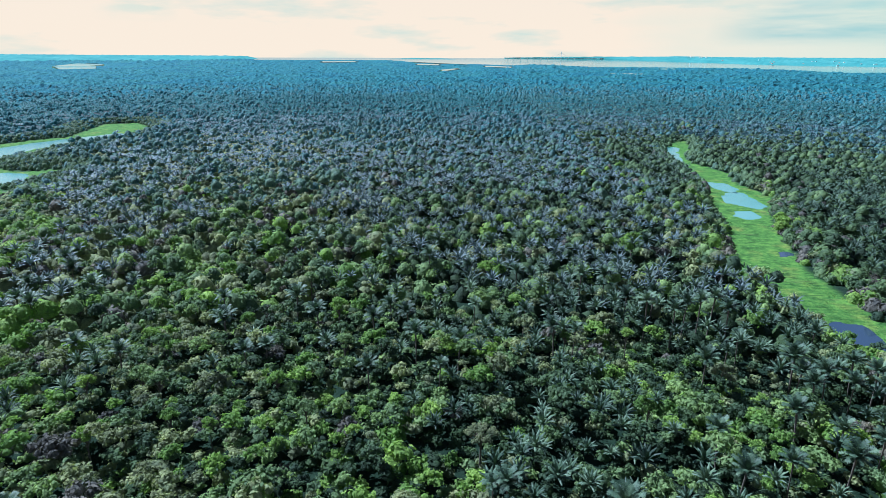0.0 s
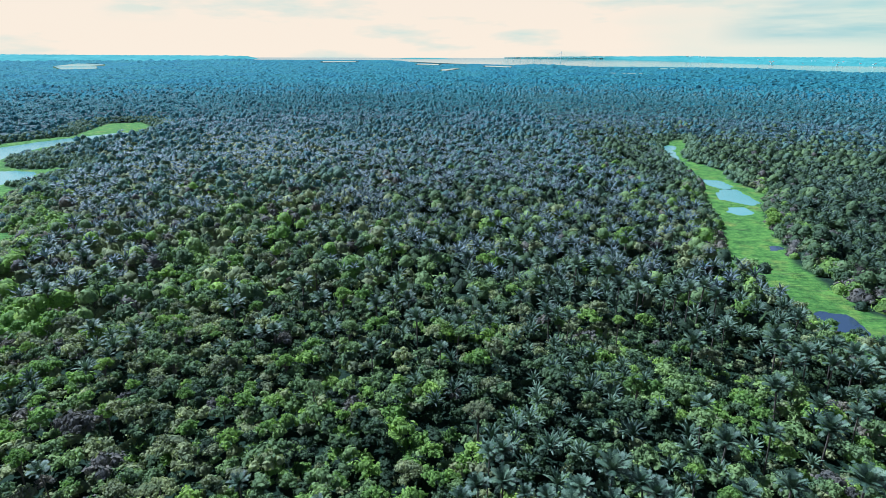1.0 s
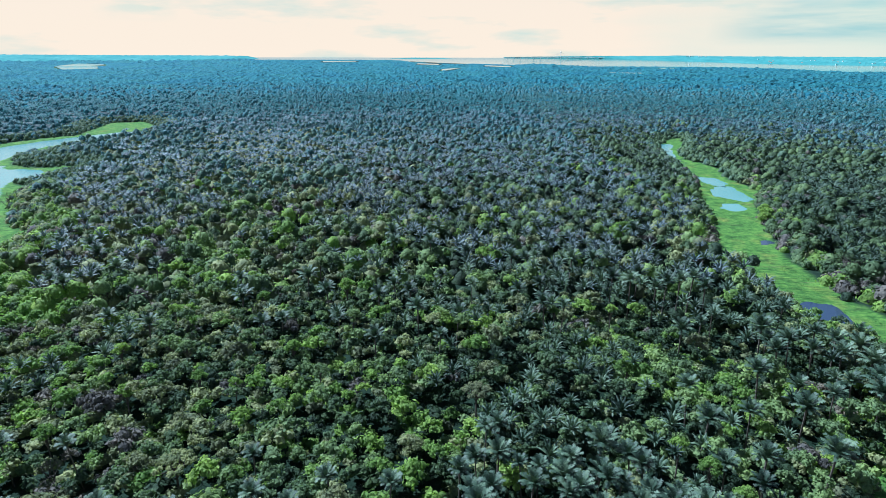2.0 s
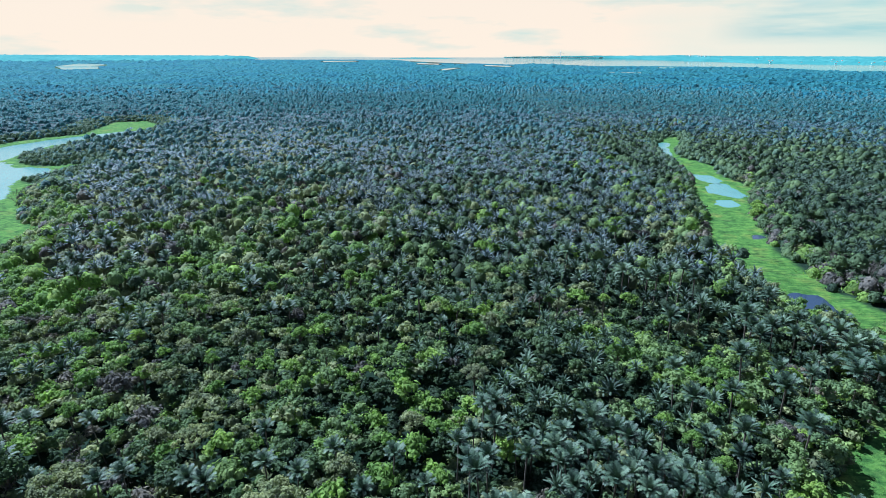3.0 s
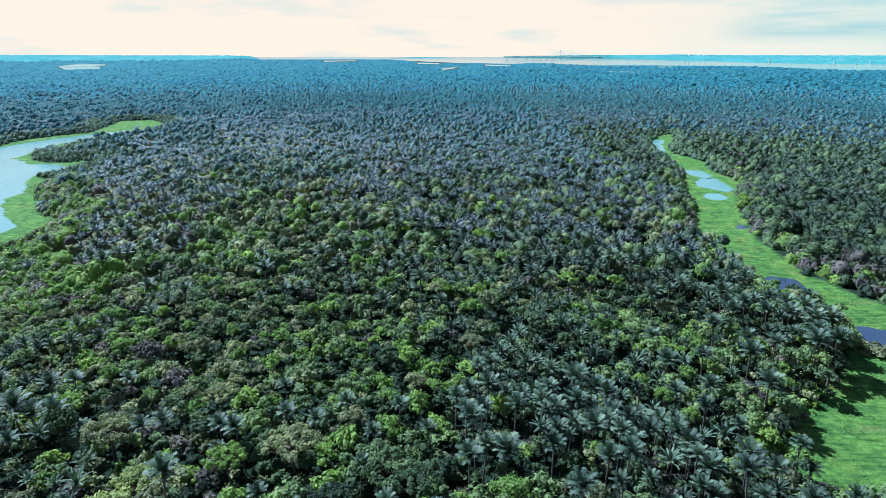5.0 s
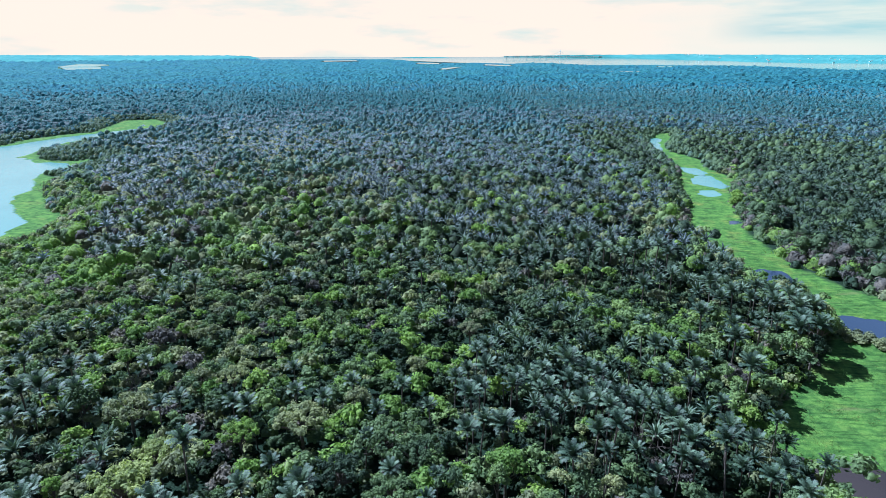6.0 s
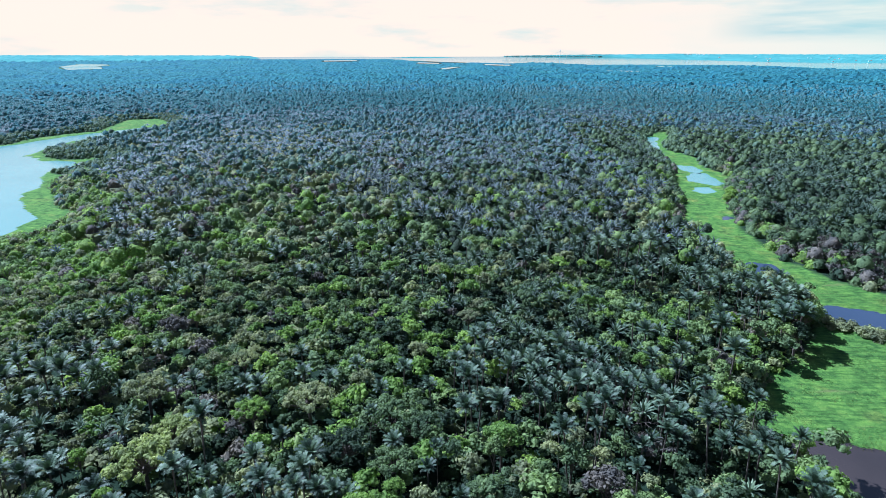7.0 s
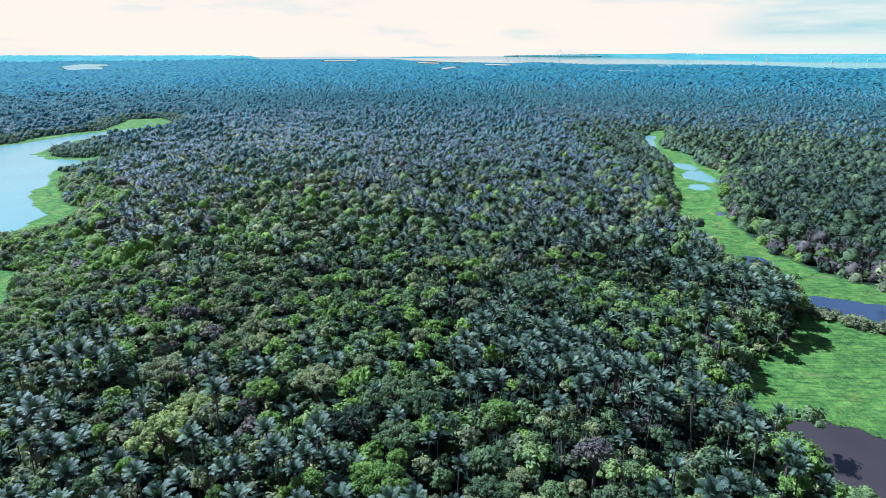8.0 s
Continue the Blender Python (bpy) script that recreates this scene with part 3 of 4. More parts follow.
PALMS_D = [(55.5, 98.3, 0.95), (93.9, 100.3, 0.89), (73.3, 102.4, 1.13), (84.5, 114.6, 1.03), (93.8, 114.8, 0.86), (102.8, 119.8, 1.06), (90.5, 119.9, 1.06), (85.4, 120.7, 0.99), (-18, 122.6, 1), 
    (-0.5, 123, 0.75), (86, 125.3, 1.27), (64.7, 125.6, 1.09), (100.8, 125.6, 0.91), (71.5, 129.3, 0.66), (-81.3, 129.4, 1), (-50, 129.7, 0.92), (-94.2, 132.5, 0.94), (-45.3, 132.9, 0.81), 
    (-29.4, 133.1, 0.81), (12.7, 135, 0.82), (4.7, 136.3, 1.1), (78.1, 137.1, 0.83), (-7.2, 137.8, 1.11), (100.8, 141, 0.97), (30, 141.6, 1.13), (36.1, 141.9, 0.85), (-61.6, 147.9, 1.3), 
    (65.7, 149.3, 1.04), (80.9, 149.4, 1.04), (-19.9, 150.5, 1.05), (-10.2, 150.6, 1.05), (69.7, 151.3, 1.05), (59, 153.1, 1.06)]
PALMS_E = [(74.6, 153.3, 1.06), (-36.8, 154.3, 1.07), (24.1, 155, 0.92), (79.6, 155.3, 1.07), (9.4, 157.1, 0.78), (31.1, 157.2, 0.93), (-122.9, 157.7, 1.09), (-15.8, 158.9, 0.94), (-66.2, 160.6, 0.95), 
    (-130.1, 162, 1.11), (-44.5, 162.6, 1.28), (-0.6, 163.4, 0.9), (56.5, 163.7, 1.13), (65.9, 166.1, 1.14), (-119.1, 169, 1.16), (-113.8, 173.8, 1.3), (-134.9, 174, 1.02), (-102.3, 178.1, 0.87), 
    (54.1, 180.8, 1.23), (47.1, 183.3, 1.3), (29.9, 183.8, 0.89), (-127.8, 186.2, 1.26), (25.4, 186.3, 1.08), (34.2, 186.6, 0.9), (61.4, 186.6, 1.08), (9.1, 189, 1.09), (-148.8, 198.8, 1.3), 
    (-137.8, 199.1, 1.3), (-118.8, 200.3, 0.85), (-19.5, 200.9, 1.16), (-5, 201.1, 1.16), (-71.6, 206.8, 1.3), (-155, 209.6, 1.2)]
PALMS_F = [(-20.7, 214.4, 1.3), (19, 214.8, 1.3), (81.2, 219.6, 1.25), (-50.9, 221.9, 1.26)]
BRIGHT_ROUND_A = [(-79.2, 81.6, 0.76), (-104.7, 72.1, 0.6), (-68.8, 36.6, 0.6), (-80.8, 33.3, 0.72), (-14.5, 24.2, 0.83), (-8.2, 28.1, 0.69), (49.6, 72.3, 0.83), (52.3, 65.1, 0.68), (46.3, 78.8, 0.74), 
    (-58.1, 25.9, 0.67), (-38.9, 19.1, 0.6), (66.3, 29.5, 1.04), (-126.4, 219.5, 0.91), (-107.2, 219.6, 1.02), (-152, 199, 0.94), (-86.7, 161.4, 0.84), (-79.3, 140.7, 0.87), (-55.7, 150.5, 0.84), 
    (-64.9, 168.2, 0.87), (15.2, 191.7, 1.13), (20, 189, 0.96), (35.1, 178.8, 0.76), (77.6, 224.9, 1.5), (-16.7, 141.4, 0.6), (-31.3, 159.7, 0.97), (-93.6, 132.6, 0.94), (-82.6, 116.5, 0.84), 
    (-38.7, 118, 0.75), (-57.2, 103.4, 0.77), (-47.9, 100.7, 0.6), (-71, 96.7, 0.73), (45, 108.1, 0.99), (50.3, 141.9, 0.62)]
BRIGHT_ROUND_B = [(33, 140.2, 0.6), (-107.4, 125.5, 0.6)]
LUSH_ROUND = [(-69.5, 26, 0.93), (-70.3, 20.1, 0.8), (-79.3, 62.9, 1.23), (34.7, 24.3, 0.83), (24.7, 35.8, 1.1), (18.5, 32.3, 0.98), (12.3, 25.9, 0.76), (6.1, 27.4, 0.85), (19.3, 18.6, 0.94), 
    (11.5, 18.6, 0.87), (-62.4, 20.1, 0.8), (-116, 168.7, 1.01), (-57.1, 218.4, 1.27), (-52.1, 201.6, 1.18), (-44.6, 181.7, 0.99), (-70.9, 119.3, 1.08), (-66, 117.4, 0.96), (-29.5, 107, 0.79), 
    (-25.9, 136.8, 0.97)]
BRIGHT_WIDE = [(-40.5, 51, 0.76)]
LUSH_TALL = [(10, 37.1, 0.85)]
OLIVE_WIDE = [(-55.6, 35.2, 1.24), (-66.7, 59.4, 1.04), (-11.5, 48.1, 1.31), (-29.2, 55, 1.07), (-53.7, 44.3, 0.87), (-18.3, 39.2, 0.95), (-8.6, 34.5, 0.91), (-4.6, 45.3, 0.88), (-49.1, 72.4, 0.71), 
    (7.6, 97, 0.65)]
DRY_BUSH = [(32.3, 31.6, 1.07), (-74.3, 75, 1.22), (-78.2, 62.3, 1.01), (-55.1, 164, 0.99), (-122.2, 198.5, 0.94), (-109.5, 133.6, 0.83), (-102.8, 174.9, 0.9)]
OLIVE_ROUND = [(-56.9, 73.5, 1.08), (-18.6, 64.6, 1.02), (-6.6, 79.8, 1), (30.8, 37.3, 0.84), (31.4, 19.7, 0.8), (-43.3, 24.1, 0.83)]

# ---- ground: one sheet to the horizon, wet meadows and pond beds pressed into it ----
def spaced(knots):
    out = [knots[0][0]]
    for (a, _), (b2, step) in zip(knots, knots[1:]):
        n = max(1, round((b2 - a) / step))
        out += [a + (b2 - a) * (i + 1) / n for i in range(n)]
    return np.array(out)


gx = spaced([(-4800, 0), (-2200, 400), (-700, 150), (-440, 20), (-200, 3.2), (-130, 5), (60, 19), (210, 2), (270, 5), (800, 90), (2400, 200), (4800, 400)])
gy = spaced([(-4800, 0), (-600, 500), (-60, 60), (20, 10), (330, 2.2), (420, 4), (740, 8), (1300, 80), (4800, 250)])
X, Y = np.meshgrid(gx, gy)
far = np.maximum(1, np.hypot(X, Y) / 4860)
X, Y = X / far, Y / far
wet, mead = survey(X, Y)
Z = 0.55 + 0.25 * wobble(X, Y, 37, 1.5)
Z = Z - np.clip(mead / 3, 0, 1) * (Z - (0.30 + 0.10 * wobble(X, Y, 11, 2.5)))
Z = Z - np.clip((wet + 1.2) / 2.4, 0, 1) * (Z + 0.9) + rise(X, Y)
nx = len(gx)
quad = (np.arange(len(gy) - 1)[:, None] * nx + np.arange(nx - 1)[None]).reshape(-1, 1) + np.array([0, 1, nx + 1, nx])
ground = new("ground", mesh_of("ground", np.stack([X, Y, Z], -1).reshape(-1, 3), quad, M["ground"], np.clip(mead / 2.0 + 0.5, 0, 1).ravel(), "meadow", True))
tagged(ground, "dark forest floor and bright green wet meadow", "ground", kind="structure")


def sheet_of_water(name, poly, z, label, material):
    """A still surface that ends in the bank."""
    bm = bmesh.new()
    face = bm.faces.new([bm.verts.new((px, py, z + float(rise(px, py)))) for px, py in poly])
    bmesh.ops.triangulate(bm, faces=[face])
    me = bpy.data.meshes.new(name)
    bm.to_mesh(me)
    bm.free()
    me.materials.append(material)
    return tagged(new(name, me), label, "water", kind="structure")


def grown(poly, d):
    """The line moved outwards by about d metres."""
    p = np.array(poly, float)
    e = np.roll(p, -1, 0) - np.roll(p, 1, 0)
    n = np.stack([e[:, 1], -e[:, 0]], 1) / np.linalg.norm(e, axis=1)[:, None]
    area = np.sum(p[:, 0] * np.roll(p[:, 1], -1) - np.roll(p[:, 0], -1) * p[:, 1])
    return [tuple(q) for q in p + n * d * (1 if area > 0 else -1)]


for name, poly in PONDS.items():
    muddy = name == "near_pond"
    rippled = name in ("far_pond", "arm_pond", "long_pond", "small_pond")
    sheet_of_water("water_" + name, grown(poly, 2.0), 0.0, "brown still pond water beside the forest" if muddy else "blue still pond water between wet meadows", M["mud_water" if muddy else "lake" if rippled else "water"])
sheet_of_water("water_lake", grown(LAKE, 5.0), 0.005, "pale calm lake water with grassy banks", M["lake"])
for i, poly in enumerate(LAGOONS):
    sheet_of_water("water_lagoon_%d" % (i + 1), grown(poly, 8.0), 3.0, "distant bright lagoon water among woods", M["sea"])
ring_s = np.linspace(-0.32, 1.5, 60)
ring_a = np.arctan(ring_s)
inner = np.interp(ring_s, COAST_S, COAST_R) - 120
sv = [((r + (4880 - r) * k / 12) * math.sin(a), (r + (4880 - r) * k / 12) * math.cos(a), 0.9 + float(rise(r + (4880 - r) * k / 12, 0))) for k in range(13) for a, r in zip(ring_a, inner)]
sf = [(60 * k + i, 60 * k + i + 1, 60 * k + 61 + i, 60 * k + 60 + i) for k in range(12) for i in range(59)]
tagged(new("water_sea", mesh_of("water_sea", sv, sf, M["sea"])), "pale calm bay water reflecting the sky", "water", kind="structure")


def far_land(name, s0, s1, r0, height_of, label):
    """Low wooded hills along the horizon: a strip that climbs away from the water."""
    s = np.linspace(s0, s1, 220)
    k = np.linspace(0, 1, 9)
    S, K = np.meshgrid(s, k)
    base = r0(S)
    foot = rise(base, 0)
    rr = base + (4885 - base) * K
    a = np.arctan(S)
    bumps = np.random.default_rng(3).normal(size=S.shape)
    z = foot + (height_of(S) - foot) * K ** 0.8 + bumps * 0.8 * np.clip(K * 8, 0, 1) - 1.0 + 3.0 * np.clip(K * 8, 0, 1)
    n = len(s)
    q = (np.arange(8)[:, None] * n + np.arange(n - 1)[None]).reshape(-1, 1) + np.array([0, 1, n + 1, n])
    return tagged(new(name, mesh_of(name, np.stack([rr * np.sin(a), rr * np.cos(a), z], -1).reshape(-1, 3), q, M["hazy_shore_woods"])), label, "hills", kind="structure")


EAST_S = [0.10, 0.244, 0.356, 0.38, 0.432, 0.526, 0.621, 0.736, 1.3]
EAST_R = [4870, 4862, 4700, 4670, 4590, 4434, 4362, 4363, 4363]
EAST_TOP = [60, 70, 72, 76, 71, 70, 69, 69, 69]
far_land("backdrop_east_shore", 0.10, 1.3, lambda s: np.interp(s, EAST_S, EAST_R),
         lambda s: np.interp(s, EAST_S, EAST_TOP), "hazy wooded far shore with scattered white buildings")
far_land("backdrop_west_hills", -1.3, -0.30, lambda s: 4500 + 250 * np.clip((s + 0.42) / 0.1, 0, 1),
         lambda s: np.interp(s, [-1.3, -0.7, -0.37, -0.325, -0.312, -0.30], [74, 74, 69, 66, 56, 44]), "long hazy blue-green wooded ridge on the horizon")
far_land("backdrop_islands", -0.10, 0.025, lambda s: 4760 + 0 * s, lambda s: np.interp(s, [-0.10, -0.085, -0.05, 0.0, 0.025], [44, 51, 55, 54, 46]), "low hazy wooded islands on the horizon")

# ---- far woods: one rolling canopy to the coast ----
front = np.radians(np.concatenate([np.arange(-42, 42, 0.2), np.arange(42, 318, 3.0)]))
rings = 690 * 1.0155 ** np.arange(127)
A, RR = np.meshgrid(np.append(front, front[0] + 2 * math.pi), rings)
wx, wy = RR * np.sin(A), RR * np.cos(A) - 40
rough = np.random.default_rng(11).normal(size=A.shape)
rough[:, -1] = rough[:, 0]
wz = 7.5 + 1.5 * wobble(wx, wy, 60, 3.0) + rough * np.clip(RR / 900, 1.0, 2.0)
wwet, wmead = survey(wx, wy)
wz = 0.3 + wz * np.clip((RR - 640) / 1000, 0.4, 1) * np.clip((-wmead - 2) / (16 + 0.05 * np.maximum(RR - 900, 0)), 0.0, 1) + rise(wx, wy)
na = len(front) + 1
q = (np.arange(len(rings) - 1)[:, None] * na + np.arange(na - 1)[None]).reshape(-1, 1) + np.array([0, 1, na + 1, na])
keep = np.all(((wmead < -3) & (np.hypot(wx, wy) < 4850)).ravel()[q], axis=1)
sheet = np.stack([wx, wy, wz], -1).reshape(-1, 3)
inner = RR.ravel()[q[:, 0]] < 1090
tagged(new("lower_storey", mesh_of("lower_storey", sheet, q[keep & inner], M["haze_shade"])), "lower storey below distant trees, gap shade and haze in its colour", "trees", kind="stuff")
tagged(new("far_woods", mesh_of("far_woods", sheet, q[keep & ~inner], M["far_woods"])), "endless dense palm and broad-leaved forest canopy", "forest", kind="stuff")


# ---- where plants stand ----
def jittered(x0, x1, y0, y1, step, seed):
    g = np.random.default_rng(seed)
    xs, ys = np.meshgrid(np.arange(x0, x1, step), np.arange(y0, y1, step * 0.87))
    xs = xs + (np.arange(xs.shape[0]) % 2)[:, None] * step / 2
    p = np.stack([xs.ravel(), ys.ravel()], 1) + g.uniform(-0.36, 0.36, (xs.size, 2)) * step
    return p


def in_view(p, slack=25.0):
    return (np.abs(p[:, 0]) < 0.80 * (p[:, 1] + 62) + slack) & (p[:, 1] > -25)


def reach(p):
    return np.hypot(p[:, 0], p[:, 1] + 62)


# stands where one kind of plant gathers: x, y, reach
PALM_STANDS = [(-212, 370, 40), (-185, 325, 34), (-142, 254, 26), (-129, 176, 24), (-150, 215, 18), (-77, 428, 60), (53, 397, 85), (97, 303, 38), (53, 254, 42), (29, 176, 42), (77, 176, 36),
               (42, 122, 30), (95, 135, 22), (54, 72, 26), (26, 84, 17), (-83, 61, 13), (-22, 31, 9), (-71, 24, 13), (-95, 215, 12), (-60, 262, 16), (-20, 300, 40), (-140, 480, 70), (220, 330, 60), (230, 230, 40), (-88, 97, 9), (-80, 112, 8), (-111, 102, 8), (-60, 140, 8), (-106, 136, 8)]
GREEN_STANDS = [(-76, 235, 26), (-64, 160, 30), (-104, 194, 16), (-45, 75, 34), (-134, 127, 20), (-185, 205, 30), (-215, 190, 36), (-58, 108, 14), (60, 100, 11), (85, 155, 10), (10, 30, 16), (-110, 330, 30), (-50, 640, 50), (60, 560, 30), (-4, 86, 15), (20, 305, 18), (60, 96, 10), (-100, 540, 40), (-260, 520, 40), (130, 420, 22), (280, 420, 40), (-70, 300, 16)]
BRIGHT_STANDS = [(49, 104, 12), (-125, 140, 18), (-150, 165, 20), (-84, 90, 14), (-100, 108, 12), (-39, 46, 10), (-195, 205, 24), (-75, 240, 20), (-180, 170, 22), (66, 90, 8), (120, 215, 14), (160, 280, 16), (-12, 250, 8), (-4, 88, 9), (-20, 95, 8), (8, 80, 7)]
DRY_STANDS = [(-170, 235, 22), (-138, 150, 12), (-125, 118, 10), (-62, 62, 8), (-100, 88, 9), (158, 168, 18), (170, 140, 16), (-190, 270, 18), (110, 225, 12), (-75, 118, 8)]

# low clearings, overgrown with young leafage
CLEARINGS = [(52, 131, 12), (45, 143, 8), (57, 118, 9), (69, 118, 8), (-28, 112, 7), (-62, 92, 6), (8, 150, 7), (86, 108, 7), (-98, 150, 9), (20, 226, 10), (-40, 205, 9), (60, 290, 11)]


def stands(rows, x, y):
    out = np.zeros(np.shape(x))
    for a, b2, r in rows:
        out += np.exp(-((x - a) ** 2 + (y - b2) ** 2) / (r * r))
    return np.minimum(out, 1.0)


def species(p, seed):
    """palm, lush, olive, bright or dry, by stand; in numbers 0 to 4."""
    g = np.random.default_rng(seed)
    x, y = p[:, 0], p[:, 1]
    far = reach(p)
    _, edge = survey(x, y)
    base = 0.18 + 0.12 * np.clip((x + 5) / 30, 0, 1)
    base = base + (0.25 - base) * np.clip((far - 160) / 90, 0, 1) + 0.25 * np.clip((y - 350) / 500, 0, 1)
    grove = base + 0.20 * wobble(x, y, 75, 1.0) + 0.22 * wobble(x, y, 31, 5.0) + 0.30 * wobble(x, y, 17, 2.0) + 0.36 * stands(PALM_STANDS, x, y) - 0.62 * stands(GREEN_STANDS, x, y)
    grove = grove - stands(CLEARINGS, x, y) + np.where((x > 140) & (edge < -14), 0.2, 0)
    grove = np.where(edge > -12, grove - 0.25, grove)
    grove = np.where((edge > -34) & (x < -100), grove - 0.45, grove)
    glow = np.where((x < 10) & (far < 280), 0.15, 0.08) + 0.10 * wobble(x, y, 55, 9.0) + 0.55 * stands(BRIGHT_STANDS, x, y) + np.where(edge > -10, 0.12, 0) + np.where((edge > -45) & (x < -100), 0.16, 0)
    glow = glow + 0.18 * stands([(-25, 70, 35), (-30, 105, 25)], x, y)
    glow = glow * np.clip(1.4 - far / 700, 0.12, 1) * np.where((x > 140) & (edge < -8), 0.3, 1.0)
    arid = 0.06 + np.where((x < -50) & (far < 420), 0.10, 0) + 0.06 * wobble(x, y, 48, 4.0) + 0.40 * stands(DRY_STANDS, x, y) + np.where((edge > -20) & (x > 130), 0.14, 0)
    dull = np.where((x > 140) | ((x > 30) & (far < 200)), 0.22, 0.50) + 0.2 * wobble(x, y, 90, 2.0)
    u, w = g.uniform(size=len(p)), g.uniform(size=len(p))
    return np.where((u < grove) & (edge < -6), 0, np.where(w < glow, 3, np.where(w < glow + arid, 4, np.where(w < dull, 2, 1))))


NAMES = ["palm", "lush", "olive", "bright", "dry"]


def stuff(name, kind, shapes, p, foot, size, tall, seed, label, tones=None):
    """Plants past counting, joined into one object."""
    if not len(p):
        return
    g = np.random.default_rng(seed)
    which, turn, tint = g.integers(len(shapes), size=len(p)), g.uniform(0, 6.283, len(p)), g.uniform(size=len(p))
    if tones is not None:
        tint = np.clip(tones + g.normal(scale=0.13, size=len(p)), 0, 1)
    vs, fs, ts, n = [], [], [], 0
    for i, shape in enumerate(shapes):
        m = which == i
        if not m.any():
            continue
        v, f = scattered(shape, np.column_stack([p[m], foot[m]]), size[m], turn[m], tall[m])
        vs.append(v), fs.append(f + n), ts.append(np.repeat(tint[m], len(shape[0])))
        n += len(v)
    tagged(new(name, mesh_of(name, np.concatenate(vs), np.concatenate(fs), M[kind + "_joined"], np.concatenate(ts), smooth=kind not in ("palm", "haze_palm"))), label, "trees", kind="stuff")


STUFF_NAMES = {0: ("palm_grove", "dense grove of grey-green feather palms"), 1: ("green_woods", "dense dark green broad-leaved forest crowns"), 2: ("olive_woods", "dull olive broad-leaved forest crowns"),
               3: ("young_woods", "bright yellow-green broad-leaved crowns"), 4: ("dry_woods", "grey-brown dry scrub crowns")}


def heights(p, kind, seed):
    """The foot of each crown above the ground, and the crown's size."""
    g = np.random.default_rng(seed)
    stand = 1.6 * wobble(p[:, 0], p[:, 1], 85, 2.0) + 2.4 * wobble(p[:, 0], p[:, 1], 28, 3.0)
    foot = np.where(kind == 0, 10.4 + stand + g.normal(scale=2.4, size=len(p)), 8.2 + stand + g.normal(size=len(p)) * np.where((p[:, 0] < 10) & (reach(p) < 260), 1.7, 2.8))
    foot = np.where(kind == 4, foot - 3.5, np.where(kind == 3, foot - 1.0, foot))
    size = np.where(kind == 0, g.uniform(0.55, 0.95, len(p)), np.clip(np.exp(g.normal(-0.12, 0.30, len(p))), 0.5, 1.35))
    foot = foot * (1 - 0.62 * stands(CLEARINGS, p[:, 0], p[:, 1]))
    _, edge = survey(p[:, 0], p[:, 1])
    low = np.where(edge > -5, 0.45, np.where(edge > -9, 0.75, 1.0))
    low = np.where((p[:, 0] < 125) & (p[:, 0] > 0) & (p[:, 1] < 140), np.where(edge > -4, 0.85, 1.0), low)
    low = np.where((p[:, 0] > 100) & (p[:, 1] > 270) & (reach(p) < 900), np.clip((-edge + 4) / 26, 0.3, 1.0), low)
    low = np.where(reach(p) > 1000, np.clip(-edge / (0.10 * reach(p)), 0.15, 1.0), low)
    low = np.where((p[:, 0] < -100) & (reach(p) < 1000), np.clip((-edge + 4) / 45, 0.25, 1.0), low)
    foot = np.where(kind == 0, foot * np.sqrt(low), np.maximum(foot * low - 1.0, 0.6))
    foot = np.where(kind == 0, foot, np.minimum(foot, 12.5 - 2.0 * size))
    return np.maximum(foot, 0.6), size


def band(p, palms, broads, grow, seed, sink=0.0):
    kind = species(p, seed)
    foot, size = heights(p, kind, seed + 1)
    foot = foot * (1 - sink)
    far = reach(p)
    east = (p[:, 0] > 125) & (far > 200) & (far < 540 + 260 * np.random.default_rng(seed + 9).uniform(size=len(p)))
    hazed = (far > 240) & ~east
    # Tint grows bluer with distance: haze put into each tree's colour.
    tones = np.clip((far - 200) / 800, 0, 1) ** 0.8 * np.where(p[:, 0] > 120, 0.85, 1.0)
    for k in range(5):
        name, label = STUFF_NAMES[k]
        haze_kind = "haze_palm" if k == 0 and far.min() < 700 else "haze_wood" if far.min() > 460 or k < 3 and far.min() > 360 else NAMES[k]
        for m, tone, t in ((~hazed & ~east, NAMES[k], None), (hazed, haze_kind, None if haze_kind in NAMES else tones), (east, "palm" if k == 0 else "dry" if k == 4 else "lush", np.where(far > 400, 0.36, 0.28))):
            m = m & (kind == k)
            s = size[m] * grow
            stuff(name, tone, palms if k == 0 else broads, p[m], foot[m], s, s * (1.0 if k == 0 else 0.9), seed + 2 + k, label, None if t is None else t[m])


half_palms = [far_palm(rng, 20, 3, 0.46) for _ in range(4)]
half_broad = [full_crown(rng, *lobes(rng, 8, 2.4, 3.6, 1.3), 150, 0.38, 0.75, 5) for _ in range(5)]


def forest_points(step, d0, d1, seed, gap):
    p = jittered(-0.8 * d1 - 30, 0.8 * d1 + 30, -30, d1, step, seed)
    d = reach(p)
    p = p[in_view(p) & (d >= d0) & (d < d1)]
    _, edge = survey(p[:, 0], p[:, 1])
    return p[edge < -gap]


def glades(p):
    """Leaves small gaps where a tree has fallen."""
    gap = 0.6 * wobble(p[:, 0], p[:, 1], 27, 3.0) + 0.6 * wobble(p[:, 0], p[:, 1], 14, 6.0)
    return p[gap < 0.42]


taken = [(x, y, 3.1 * s) for x, y, s in PALMS_A + PALMS_B + PALMS_C + PALMS_D + PALMS_E + PALMS_F]
taken += [(x, y, 3.1 * s) for x, y, s in BRIGHT_ROUND_A + BRIGHT_ROUND_B + LUSH_ROUND + LUSH_TALL + OLIVE_ROUND + DRY_BUSH]
